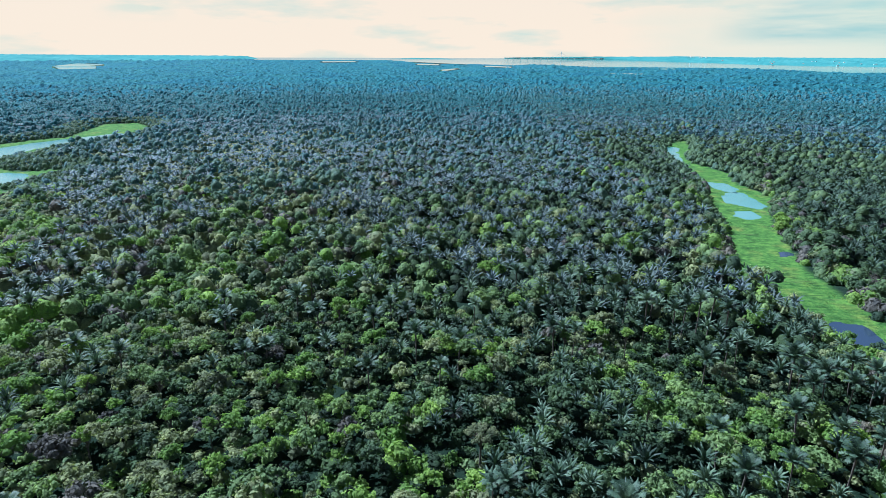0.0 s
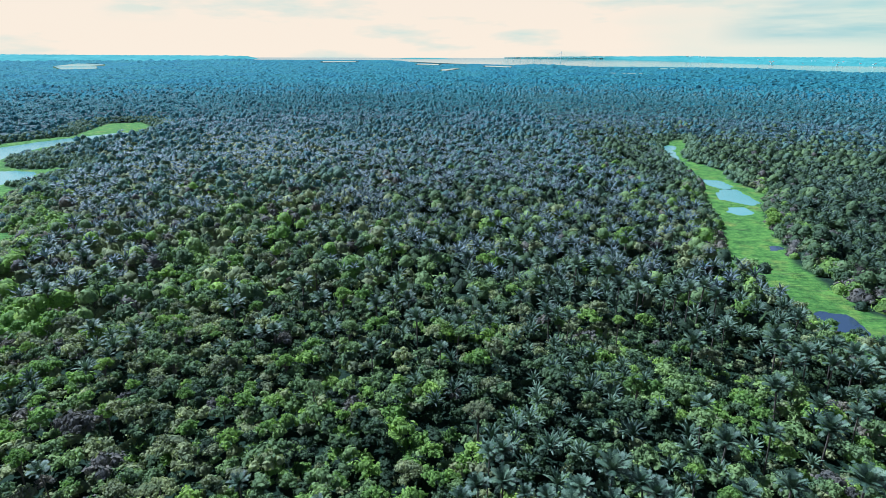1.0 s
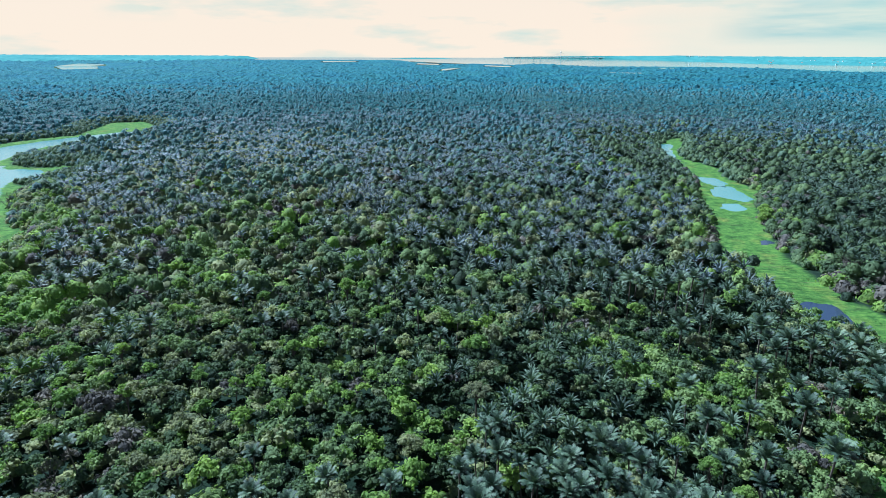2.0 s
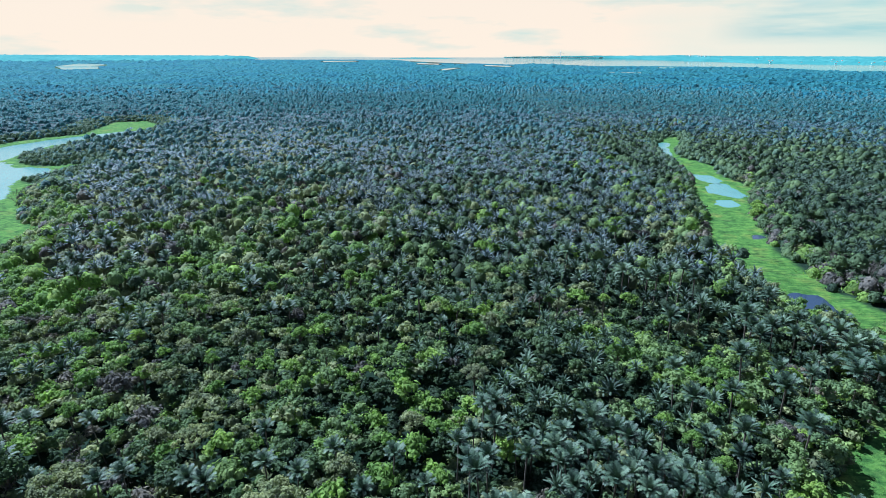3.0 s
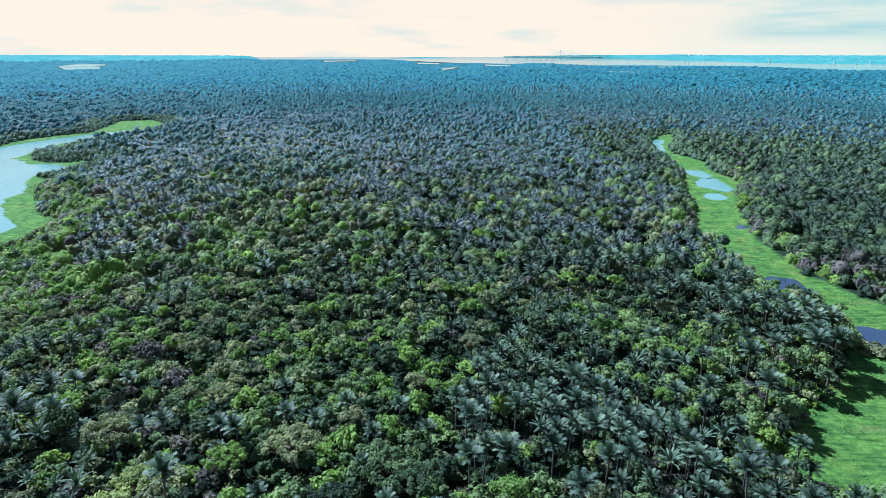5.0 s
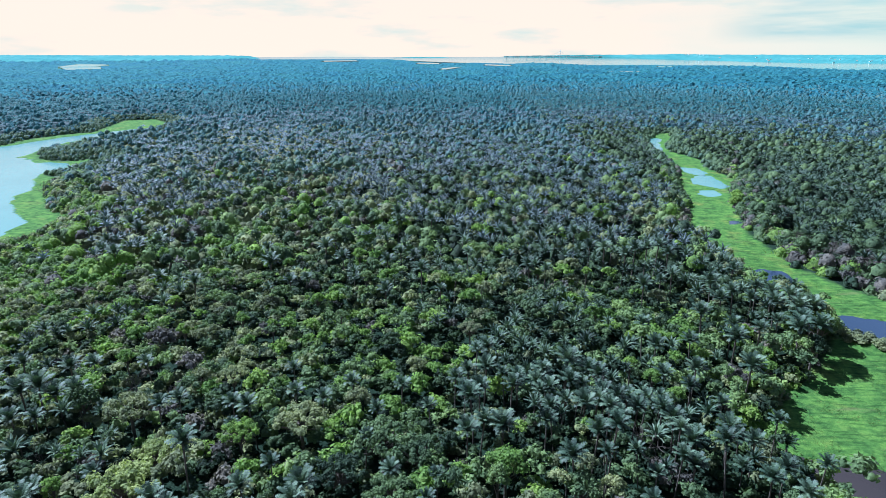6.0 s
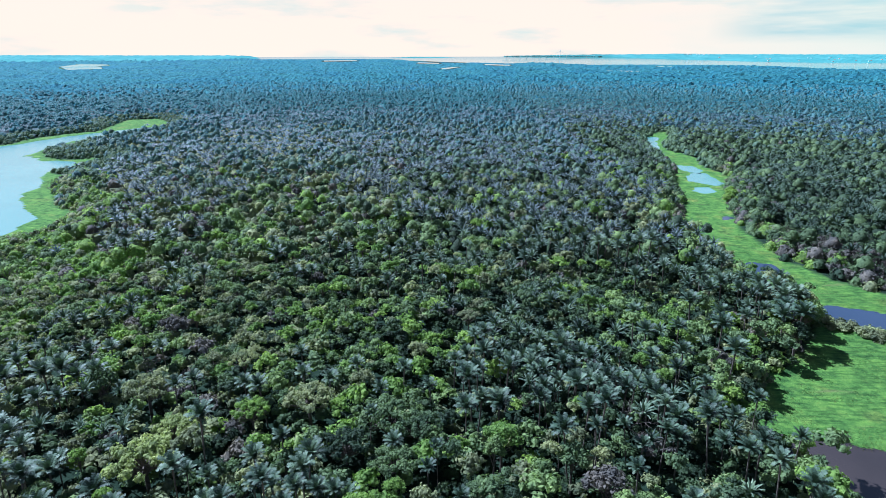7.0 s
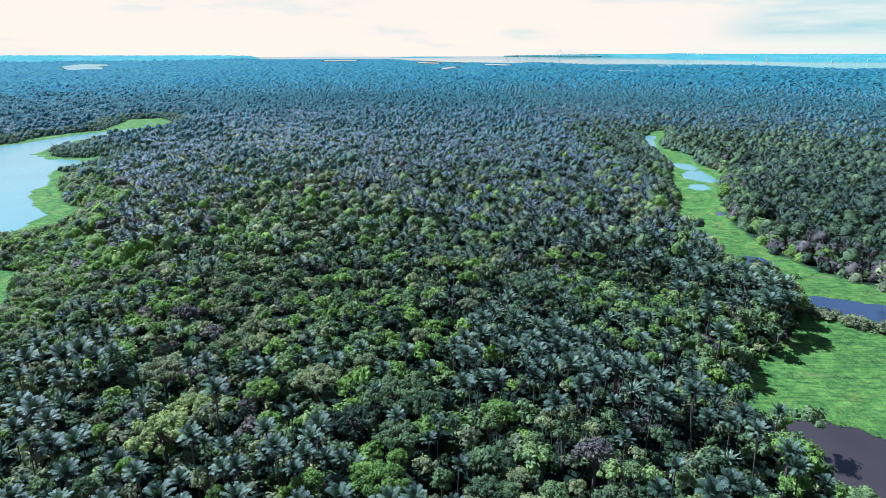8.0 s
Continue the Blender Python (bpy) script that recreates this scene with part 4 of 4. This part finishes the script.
taken += [(x, y, 6.0 * s) for x, y, s in BRIGHT_WIDE + OLIVE_WIDE]
taken += [(29, 28, 4.5), (-11, 23, 5.5), (12, 41, 4.0)]


def clear_of(p):
    """Leaves out places that a single plant takes up."""
    free = np.ones(len(p), bool)
    for x, y, r in taken:
        free &= (p[:, 0] - x) ** 2 + (p[:, 1] - y) ** 2 > r * r
    return p[free]


band(clear_of(forest_points(5.3, 150, 235, 21, 1.5)), half_palms, half_broad, 1.0, 30)
band(glades(forest_points(5.3, 235, 370, 22, 1.5)), mid_palms, mid_broad, 1.14, 50)
band(glades(forest_points(5.6, 370, 480, 29, 1.5)), far_palms, far_broad, 1.16, 60)
hill_broad = [domed(rng, 2.9, 3.2, 6, 2, 14, 0.8) for _ in range(5)]
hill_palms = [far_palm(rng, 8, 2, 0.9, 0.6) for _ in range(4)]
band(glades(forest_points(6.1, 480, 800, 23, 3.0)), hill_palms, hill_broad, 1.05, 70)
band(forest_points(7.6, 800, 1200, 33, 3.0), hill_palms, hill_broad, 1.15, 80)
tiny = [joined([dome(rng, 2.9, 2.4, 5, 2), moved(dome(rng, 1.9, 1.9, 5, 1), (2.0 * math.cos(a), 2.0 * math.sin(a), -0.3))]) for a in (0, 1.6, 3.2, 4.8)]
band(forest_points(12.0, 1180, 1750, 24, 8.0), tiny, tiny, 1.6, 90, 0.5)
# round about, outside the view
p = jittered(-480, 480, -520, 330, 10.5, 25)
_, edge = survey(p[:, 0], p[:, 1])
p = p[~in_view(p) & (edge < -3) & (np.hypot(p[:, 0], p[:, 1] + 40) < 500) & (np.hypot(p[:, 0], p[:, 1] + 60) > 140)]
band(p, far_palms, far_broad, 1.4, 110)

SWAYS = random.Random(5)
bush_meshes = [mesh_of("crown", *shape, M["olive"]) for shape in shrub_shapes]
bush_stem = mesh_of("branches", *joined([tube([(0, 0, -0.3), (a, b2, 0.5), (2 * a, 2 * b2, 1.1)], [0.09, 0.06, 0.03], 5) for a, b2 in ((0.3, 0.1), (-0.2, 0.3), (0.0, -0.35))]), M["bark"])
# low scrub along the banks
p = jittered(-520, 330, 0, 760, 5.4, 31)
_, edge = survey(p[:, 0], p[:, 1])
p = p[in_view(p) & (edge < 0.6) & (edge > np.where(p[:, 0] < -120, -32, -11))]
g = np.random.default_rng(32)
pick, d = np.where(p[:, 0] > 125, g.choice([1, 1, 1, 2, 3, 4], len(p)), np.where(p[:, 0] < -120, g.choice([1, 1, 2, 2, 3, 3], len(p)), g.choice([1, 1, 1, 2, 2, 3, 3, 4], len(p)))), reach(p)
_, edge = survey(p[:, 0], p[:, 1])
for k in (1, 2, 3, 4):
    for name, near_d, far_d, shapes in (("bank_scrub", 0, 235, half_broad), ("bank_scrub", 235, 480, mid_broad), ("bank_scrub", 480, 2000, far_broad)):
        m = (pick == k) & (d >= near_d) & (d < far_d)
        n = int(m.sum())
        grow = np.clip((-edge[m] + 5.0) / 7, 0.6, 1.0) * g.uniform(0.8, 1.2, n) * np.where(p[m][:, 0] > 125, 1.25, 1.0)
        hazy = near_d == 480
        stuff(name, "haze_wood" if hazy else NAMES[k], shapes, p[m], 0.4 + 3.0 * np.clip((-edge[m] - 3) / 8, 0, 1), grow, grow, 160 + k, "low leafy scrub along the wet meadow's edge", np.full(n, 0.12) if hazy else np.where(p[m][:, 0] > 125, g.uniform(0.1, 0.7, n), g.uniform(size=n)))

# a low hedge of bushes between the ponds
for i in range(16):
    u = i / 15
    x, y = 122 + 24 * u + SWAYS.uniform(-1.5, 1.5), 111.5 - 13 * u - 3.5 * math.sin(3.1 * u) + SWAYS.uniform(-2.0, 2.0)
    bush = new("bank_bush")
    bush.matrix_world = pose(x, y, 0.25, 0, 0, SWAYS.uniform(0, 360)) @ Matrix.Diagonal((1.75, 1.75, 1.5, 1))
    tagged(bush, "low rounded olive bush on the wet meadow", "bush", "bushes between the ponds")
    part("crown", bush_meshes[i % 4], bush)
    part("branches", bush_stem, bush)

# a closed lower storey under the farther stands
p = jittered(-600, 600, -20, 680, 6.2, 35)
_, edge = survey(p[:, 0], p[:, 1])
p = p[in_view(p) & (reach(p) > 225) & (reach(p) < 720) & (edge < -9)]
_, edge = survey(p[:, 0], p[:, 1])
g = np.random.default_rng(36)
n = len(p)
# Left side takes a lighter olive: haze-lifted gaps put into the colour.
hazed_side = p[:, 0] < g.uniform(-110, -10, n)
for m, tone in ((~hazed_side, "gap_shade"), (hazed_side, "olive")):
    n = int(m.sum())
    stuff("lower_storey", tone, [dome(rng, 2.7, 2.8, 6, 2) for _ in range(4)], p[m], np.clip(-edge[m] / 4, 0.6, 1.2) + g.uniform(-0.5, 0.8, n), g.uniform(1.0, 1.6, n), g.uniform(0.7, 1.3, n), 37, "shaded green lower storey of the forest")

# the canopy below and behind the start of the flight
p = jittered(-150, 150, -190, 40, 7.5, 38)
_, edge = survey(p[:, 0], p[:, 1])
p = p[~in_view(p) & (edge < -2) & (np.hypot(p[:, 0], p[:, 1] + 60) < 145)]
below = (np.abs(p[:, 0]) < 62) & (p[:, 1] > -115)
band(p[~below], mid_palms, mid_broad, 1.2, 200)
q = jittered(-62, 62, -115, 0, 5.1, 46)
q = q[~in_view(q)]
band(q, half_palms, half_broad, 1.05, 220)
p = jittered(-150, 150, -190, 40, 5.5, 39)
_, edge = survey(p[:, 0], p[:, 1])
p = p[~in_view(p) & (edge < -2) & (np.hypot(p[:, 0], p[:, 1] + 60) < 145)]
n = len(p)
stuff("lower_storey", "gap_shade", [dome(rng, 2.7, 2.8, 6, 2) for _ in range(4)], p, g.uniform(0.2, 1.2, n), g.uniform(0.9, 1.4, n), g.uniform(0.7, 1.0, n), 45, "shaded green lower storey of the forest")

# undergrowth between the trunks
p = jittered(-180, 140, -25, 190, 3.7, 26)
_, edge = survey(p[:, 0], p[:, 1])
p = p[in_view(p) & (reach(p) < 232) & (edge < -0.3)]
g = np.random.default_rng(27)
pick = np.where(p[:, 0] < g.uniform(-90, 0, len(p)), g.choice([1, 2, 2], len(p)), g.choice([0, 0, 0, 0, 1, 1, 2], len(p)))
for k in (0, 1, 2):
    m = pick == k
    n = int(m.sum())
    stuff("undergrowth", "gap_shade" if k == 0 else NAMES[k], [full_crown(rng, *lobes(rng, 3, 1.3, 1.9, 1.1), 44, 0.34, 0.8, 5) for _ in range(5)], p[m], g.uniform(0.1, 2.4, n) + np.where(p[m][:, 0] < 0, g.uniform(0.5, 5.5, n), 0), g.uniform(1.0, 1.7, n), g.uniform(0.8, 1.4, n), 130 + k, "tangled leafy undergrowth below the trees")

# young leafage that fills the clearings
p = jittered(-120, 100, 70, 310, 3.1, 51)
p = p[stands(CLEARINGS, p[:, 0], p[:, 1]) > 0.4]
pick = g.choice([1, 1, 3], len(p))
for k in (1, 3):
    m = pick == k
    n = int(m.sum())
    stuff("young_leafage", NAMES[k], shrub_shapes, p[m], g.uniform(0.3, 2.2, n), g.uniform(0.9, 1.5, n), g.uniform(0.8, 1.5, n), 240 + k, "low bright young leafage in a forest clearing")

# ---- single trees of the near stretch ----
near = forest_points(5.0, 0, 150, 28, 0.8)
near = clear_of(near)
near = near[np.argsort(near[:, 1] + 0.15 * np.abs(near[:, 0]))]
PALM_LABEL = "grey-green feather palm standing in dense forest"
BROAD_LABEL = {"lush": "dark green broad-leaved tree in dense forest", "olive": "dull olive spreading forest tree", "bright": "bright yellow-green leafy forest tree", "dry": "grey-brown half-bare forest tree", "pale": "wide pale yellow-green flat-topped forest tree"}


def palm(x, y, z, size, detailed):
    root = new("palm_tree")
    root.matrix_world = pose(x, y, z, SWAYS.uniform(-5, 5), SWAYS.uniform(-5, 5), SWAYS.uniform(0, 360)) @ Matrix.Diagonal((size, size, size, 1))
    tagged(root, PALM_LABEL, "palm", "forest palms")
    stem = part("trunk", SWAYS.choice(stems), root)
    stem.scale = (1, 1, (z + 0.4) / size / 16)
    if detailed:
        for i, (az, rise, droop, l) in enumerate(palm_leaves(np.random.default_rng(SWAYS.randrange(10 ** 6)), 27)):
            j = min(range(8), key=lambda n: abs(FROND_RISE[n] - math.degrees(rise)))
            leaf = part("frond", near_fronds[j], root)
            leaf.matrix_local = Matrix.Rotation(az, 4, "Z") @ Matrix.Rotation(radians(FROND_RISE[j]) - rise, 4, "Y") @ Matrix.Diagonal((l / 4.0, l / 4.0, l / 4.0, 1))
    else:
        part("crown", SWAYS.choice(palm_crowns), root)
    return root


def broad_tree(x, y, z, size, kind, tone):
    root = new("spreading_tree" if kind == "wide" else "broadleaf_tree")
    root.matrix_world = pose(x, y, z, 0, 0, SWAYS.uniform(0, 360)) @ Matrix.Diagonal((size, size, size * SWAYS.uniform(0.85, 1.1), 1))
    tagged(root, BROAD_LABEL[tone], "tree", "forest trees")
    i = SWAYS.randrange(4)
    part("crown", crown_meshes[kind, tone][i], root)
    stem = part("trunk", broad[kind][i][1], root)
    stem.scale = (1, 1, (z + 0.4) / size / 9)
    return root


def bare_bush(x, y, size, z=0.3):
    root = new("bare_bush", SWAYS.choice(bare_meshes))
    root.matrix_world = pose(x, y, z, 0, 0, SWAYS.uniform(0, 360)) @ Matrix.Diagonal((size, size, size, 1))
    return tagged(root, "leafless grey twiggy bush at the forest edge", "bush", "bare bushes")


kind = species(near, 140)
foot, size = heights(near, kind, 141)
WIDE_TONES = ["pale", "olive", "lush", "olive", "pale", "lush", "lush", "lush", "olive", "olive", "olive", "olive"]
count = {"palm": 0, "tree": 0, "bare": 0}
for x, y, s in PALMS_A + PALMS_B + PALMS_C + PALMS_D + PALMS_E + PALMS_F:
    if float(survey(np.array([x]), np.array([y]))[1][0]) > -5:
        continue
    count["palm"] += 1
    palm(x, y, (14.2 if x > 54 and 144 < y < 158 else 11.2) + SWAYS.uniform(-0.8, 0.8), s * 0.9, count["palm"] <= 120)
for rows, form, tone, z in ((BRIGHT_ROUND_A + BRIGHT_ROUND_B, "round", "bright", 9.6), (BRIGHT_WIDE, "wide", "bright", 10.8), (LUSH_ROUND, "round", "lush", 9.4), (LUSH_TALL, "tall", "lush", 10.0),
                            (OLIVE_ROUND, "round", "olive", 8.6), (OLIVE_WIDE, "wide", "olive", 10.8)):
    for i, (x, y, s) in enumerate(rows):
        count["tree"] += 1
        broad_tree(x, y, z, s, form, tone if form != "wide" or tone == "bright" else WIDE_TONES[i])
for x, y, s, form, tone in ((100, 92, 1.0, "round", "lush"), (106, 99, 1.2, "tall", "lush"), (111, 106, 1.25, "round", "lush"), (115, 113, 1.1, "round", "olive"), (109, 112, 1.2, "tall", "lush"),
                            (117, 120, 0.9, "round", "dry"), (116, 128, 1.0, "round", "olive"), (113, 121, 1.1, "round", "lush")):
    count["tree"] += 1
    broad_tree(x, y, 8.0 if form == "tall" else 6.8, s * 1.25, form, tone)
for x, y in ((97, 95), (101, 101), (104, 108), (109, 109), (107, 117), (112, 124), (100, 113), (103, 96)):
    count["palm"] += 1
    palm(x, y, 10.6 + SWAYS.uniform(-0.8, 0.8), 1.1, False)
for x, y, s in ((164, 268, 1.5), (168, 274, 1.7), (170, 265, 1.3), (172, 284, 1.4)):
    count["tree"] += 1
    broad_tree(x, y, 2.6, s, "round", "bright")
for x, y, s, form, tone in ((29, 28, 1.55, "round", "dry"), (-11, 23, 1.0, "wide", "bright"), (12, 41, 1.35, "round", "bright")):
    count["tree"] += 1
    broad_tree(x, y, 9.6, s, form, tone)
for x, y, s in ((-243, 298, 2.2), (-146, 118, 1.5), (-150, 128, 1.8), (-141, 124, 1.3), (-156, 146, 1.9), (-165, 150, 1.6)):
    count["bare"] += 1
    bare_bush(x, y, s, 0.35)
for i in range(30):
    count["bare"] += 1
    along = SWAYS.random()
    bare_bush(150 + 14 * (1 - along) + 16 * SWAYS.random(), 136 + 66 * along, SWAYS.uniform(1.2, 2.0), 0.4)
bare_bush(177, 301, 1.6, 0.4)
for x, y, s in DRY_BUSH:
    count["bare"] += 1
    bare_bush(x, y, s * 1.2, 3.5)
rest = []
rim = survey(near[:, 0], near[:, 1])[1]
for i, (x, y) in enumerate(near):
    k = NAMES[kind[i]]
    if k == "palm" and rim[i] > -5:
        count["tree"] += 1
        broad_tree(x, y, 2.6, 1.15, "round", "bright" if y < 35 else "lush")
    elif k == "palm" and count["palm"] < 300:
        count["palm"] += 1
        palm(x, y, foot[i], size[i], False)
    elif k in ("lush", "olive", "bright") and count["tree"] < 300:
        count["tree"] += 1
        form = "wide" if SWAYS.random() < (0.5 if x < 20 and k != "bright" else 0.2) else "tall" if SWAYS.random() < 0.2 else "round"
        broad_tree(x, y, foot[i], size[i] * (1.15 if form == "round" else 1.0), form, k)
    elif k == "dry" and count["tree"] < 300 and SWAYS.random() < 0.6:
        count["tree"] += 1
        broad_tree(x, y, foot[i] + 2.5, size[i], "round", "dry")
    elif k == "dry" and count["bare"] < 80:
        count["bare"] += 1
        bare_bush(x, y, size[i] * 1.2, max(0.3, foot[i] - 3))
    else:
        rest.append((x, y))
band(np.array(rest), half_palms, half_broad, 1.0, 150)

# ---- tufts on the near wet meadow ----
p = jittered(70, 175, 25, 210, 1.0, 41)
wet, mead = survey(p[:, 0], p[:, 1])
thick = wobble(p[:, 0], p[:, 1], 19, 2.0) + 0.8 * wobble(p[:, 0] + 0.6 * p[:, 1], p[:, 1], 7, 4.0) + 0.5 * wobble(p[:, 0], p[:, 1], 3.7, 1.0)
p = p[(mead > 0.3) & (wet < -0.2) & in_view(p, 40) & (thick > -0.15)]
g = np.random.default_rng(42)
tufts = []
for _ in range(4):
    v, f = [], []
    for i in range(5):
        a, l = g.uniform(0, 6.283), g.uniform(0.3, 0.6)
        d, w = np.array([math.cos(a), math.sin(a), 0]), np.array([-math.sin(a), math.cos(a), 0]) * 0.07
        o = np.array([g.uniform(-0.2, 0.2), g.uniform(-0.2, 0.2), 0.0])
        n = len(v)
        v += [o - w, o + w, o + d * l * 0.5 + w * 0.5 + (0, 0, l * 0.7), o + d * l * 0.5 - w * 0.5 + (0, 0, l * 0.7)]
        f.append((n, n + 1, n + 2, n + 3))
    tufts.append((np.array(v), np.array(f)))
n = len(p)
stuff("meadow_grass", "meadow", tufts, p, np.full(n, 0.22), g.uniform(0.7, 1.5, n), g.uniform(0.3, 0.8, n), 43, "bright green floating meadow grass in tufts")

# ---- far bridge over the bay ----
bridge = tagged(new("bridge"), "concrete bridge with one tall pylon over the bay, paled for haze", "bridge")
bridge.location = (905, 4690, 34.0)


def block(sx, sy, sz, x, y, z, bevel=0.0):
    bm = bmesh.new()
    bmesh.ops.create_cube(bm, size=1.0, matrix=Matrix.Translation((x, y, z)) @ Matrix.Diagonal((sx, sy, sz, 1)))
    if bevel:
        bmesh.ops.bevel(bm, geom=bm.edges[:], offset=bevel, segments=1, affect="EDGES")
    return bm


def solid(name, bm, material, parent):
    me = bpy.data.meshes.new(name)
    bm.to_mesh(me)
    bm.free()
    me.materials.append(material)
    return part(name, me, parent)


# Deck, legs and piers are thinned so they fade as if in haze.
solid("deck", block(900, 14, 1.6, 0, 0, 26, 0.4), M["concrete"], bridge)
for side in (-5, 5):
    solid("pylon_leg", block(2.2, 2.2, 74, 0, side, 37, 0.4), M["concrete"], bridge)
solid("pylon_beam", block(2.0, 10, 2, 0, 0, 68, 0.3), M["concrete"], bridge)
pier_mesh = None
for i in range(-8, 9):
    if i == 0:
        continue
    if pier_mesh is None:
        pier = solid("pier", block(2.0, 9, 30, 52 * i, 0, 11, 0.5), M["concrete"], bridge)
        pier_mesh, first = pier.data, i
    else:
        part("pier", pier_mesh, bridge).location = (52 * (i - first), 0, 0)
for i in (-3, -2, -1, 1, 2, 3):
    for side in (-5, 5):
        part("cable", mesh_of("cable", *tube([(0, side, 73 - 4 * abs(i)), (32 * i, side, 27)], [0.2, 0.2], 5), M["concrete"]), bridge)


# ---- white houses and blocks on the far shore ----
def far_house(x, y, z, w, d, h, pitched):
    root = new("far_house" if pitched else "far_block")
    root.matrix_world = pose(x, y, z, 0, 0, SWAYS.uniform(-30, 30))
    tagged(root, "small white house with a tiled roof on the far shore" if pitched else "pale flat-roofed building block on the far shore", "house" if pitched else "building", "buildings on the far shore")
    solid("wall", block(w, d, h + 4, 0, 0, h / 2 - 2), M["wall"], root)
    if pitched:
        bm = bmesh.new()
        a = [bm.verts.new(c) for c in ((-w / 2 - 0.6, -d / 2 - 0.6, h), (w / 2 + 0.6, -d / 2 - 0.6, h), (w / 2 + 0.6, d / 2 + 0.6, h), (-w / 2 - 0.6, d / 2 + 0.6, h), (-w / 2 - 0.6, 0, h + d * 0.3), (w / 2 + 0.6, 0, h + d * 0.3))]
        for ids in ((0, 1, 5, 4), (2, 3, 4, 5), (0, 4, 3), (1, 2, 5), (3, 2, 1, 0)):
            bm.faces.new([a[i] for i in ids])
        solid("roof", bm, M["tile"], root)
    else:
        solid("roof", block(w + 0.8, d + 0.8, 0.8, 0, 0, h + 0.4), M["concrete"], root)
    rows = max(1, int(h / 3.2))
    for k in range(rows):
        for u in (-0.3, 0.0, 0.3):
            solid("window", block(w * 0.16, 0.12, 1.4, u * w, -d / 2 - 0.03, 1.7 + 3.2 * k), M["water"], root)


east_base = lambda s: np.interp(s, EAST_S, EAST_R)
east_top = lambda s: np.interp(s, EAST_S, EAST_TOP)
g = random.Random(9)
for i in range(28):
    if i < 9:
        s, k, size = 0.40 + 0.045 * g.random(), 0.8, (9, 8, g.uniform(3, 7), False)
    else:
        s = g.choice([0.47, 0.53, 0.60, 0.645, 0.655, 0.66, 0.70, 0.74]) + g.uniform(-0.015, 0.015)
        k, size = g.uniform(0.04, 0.55), (g.uniform(6, 11), 7, g.uniform(2.2, 3.6), g.random() < 0.4)
    rr0 = east_base(s)
    rr = east_base(s) + (4885 - east_base(s)) * k
    a = math.atan(s)
    far_house(rr * math.sin(a), rr * math.cos(a), rise(rr0, 0) + (east_top(s) - rise(rr0, 0)) * k ** 0.8 + 0.8, *size)
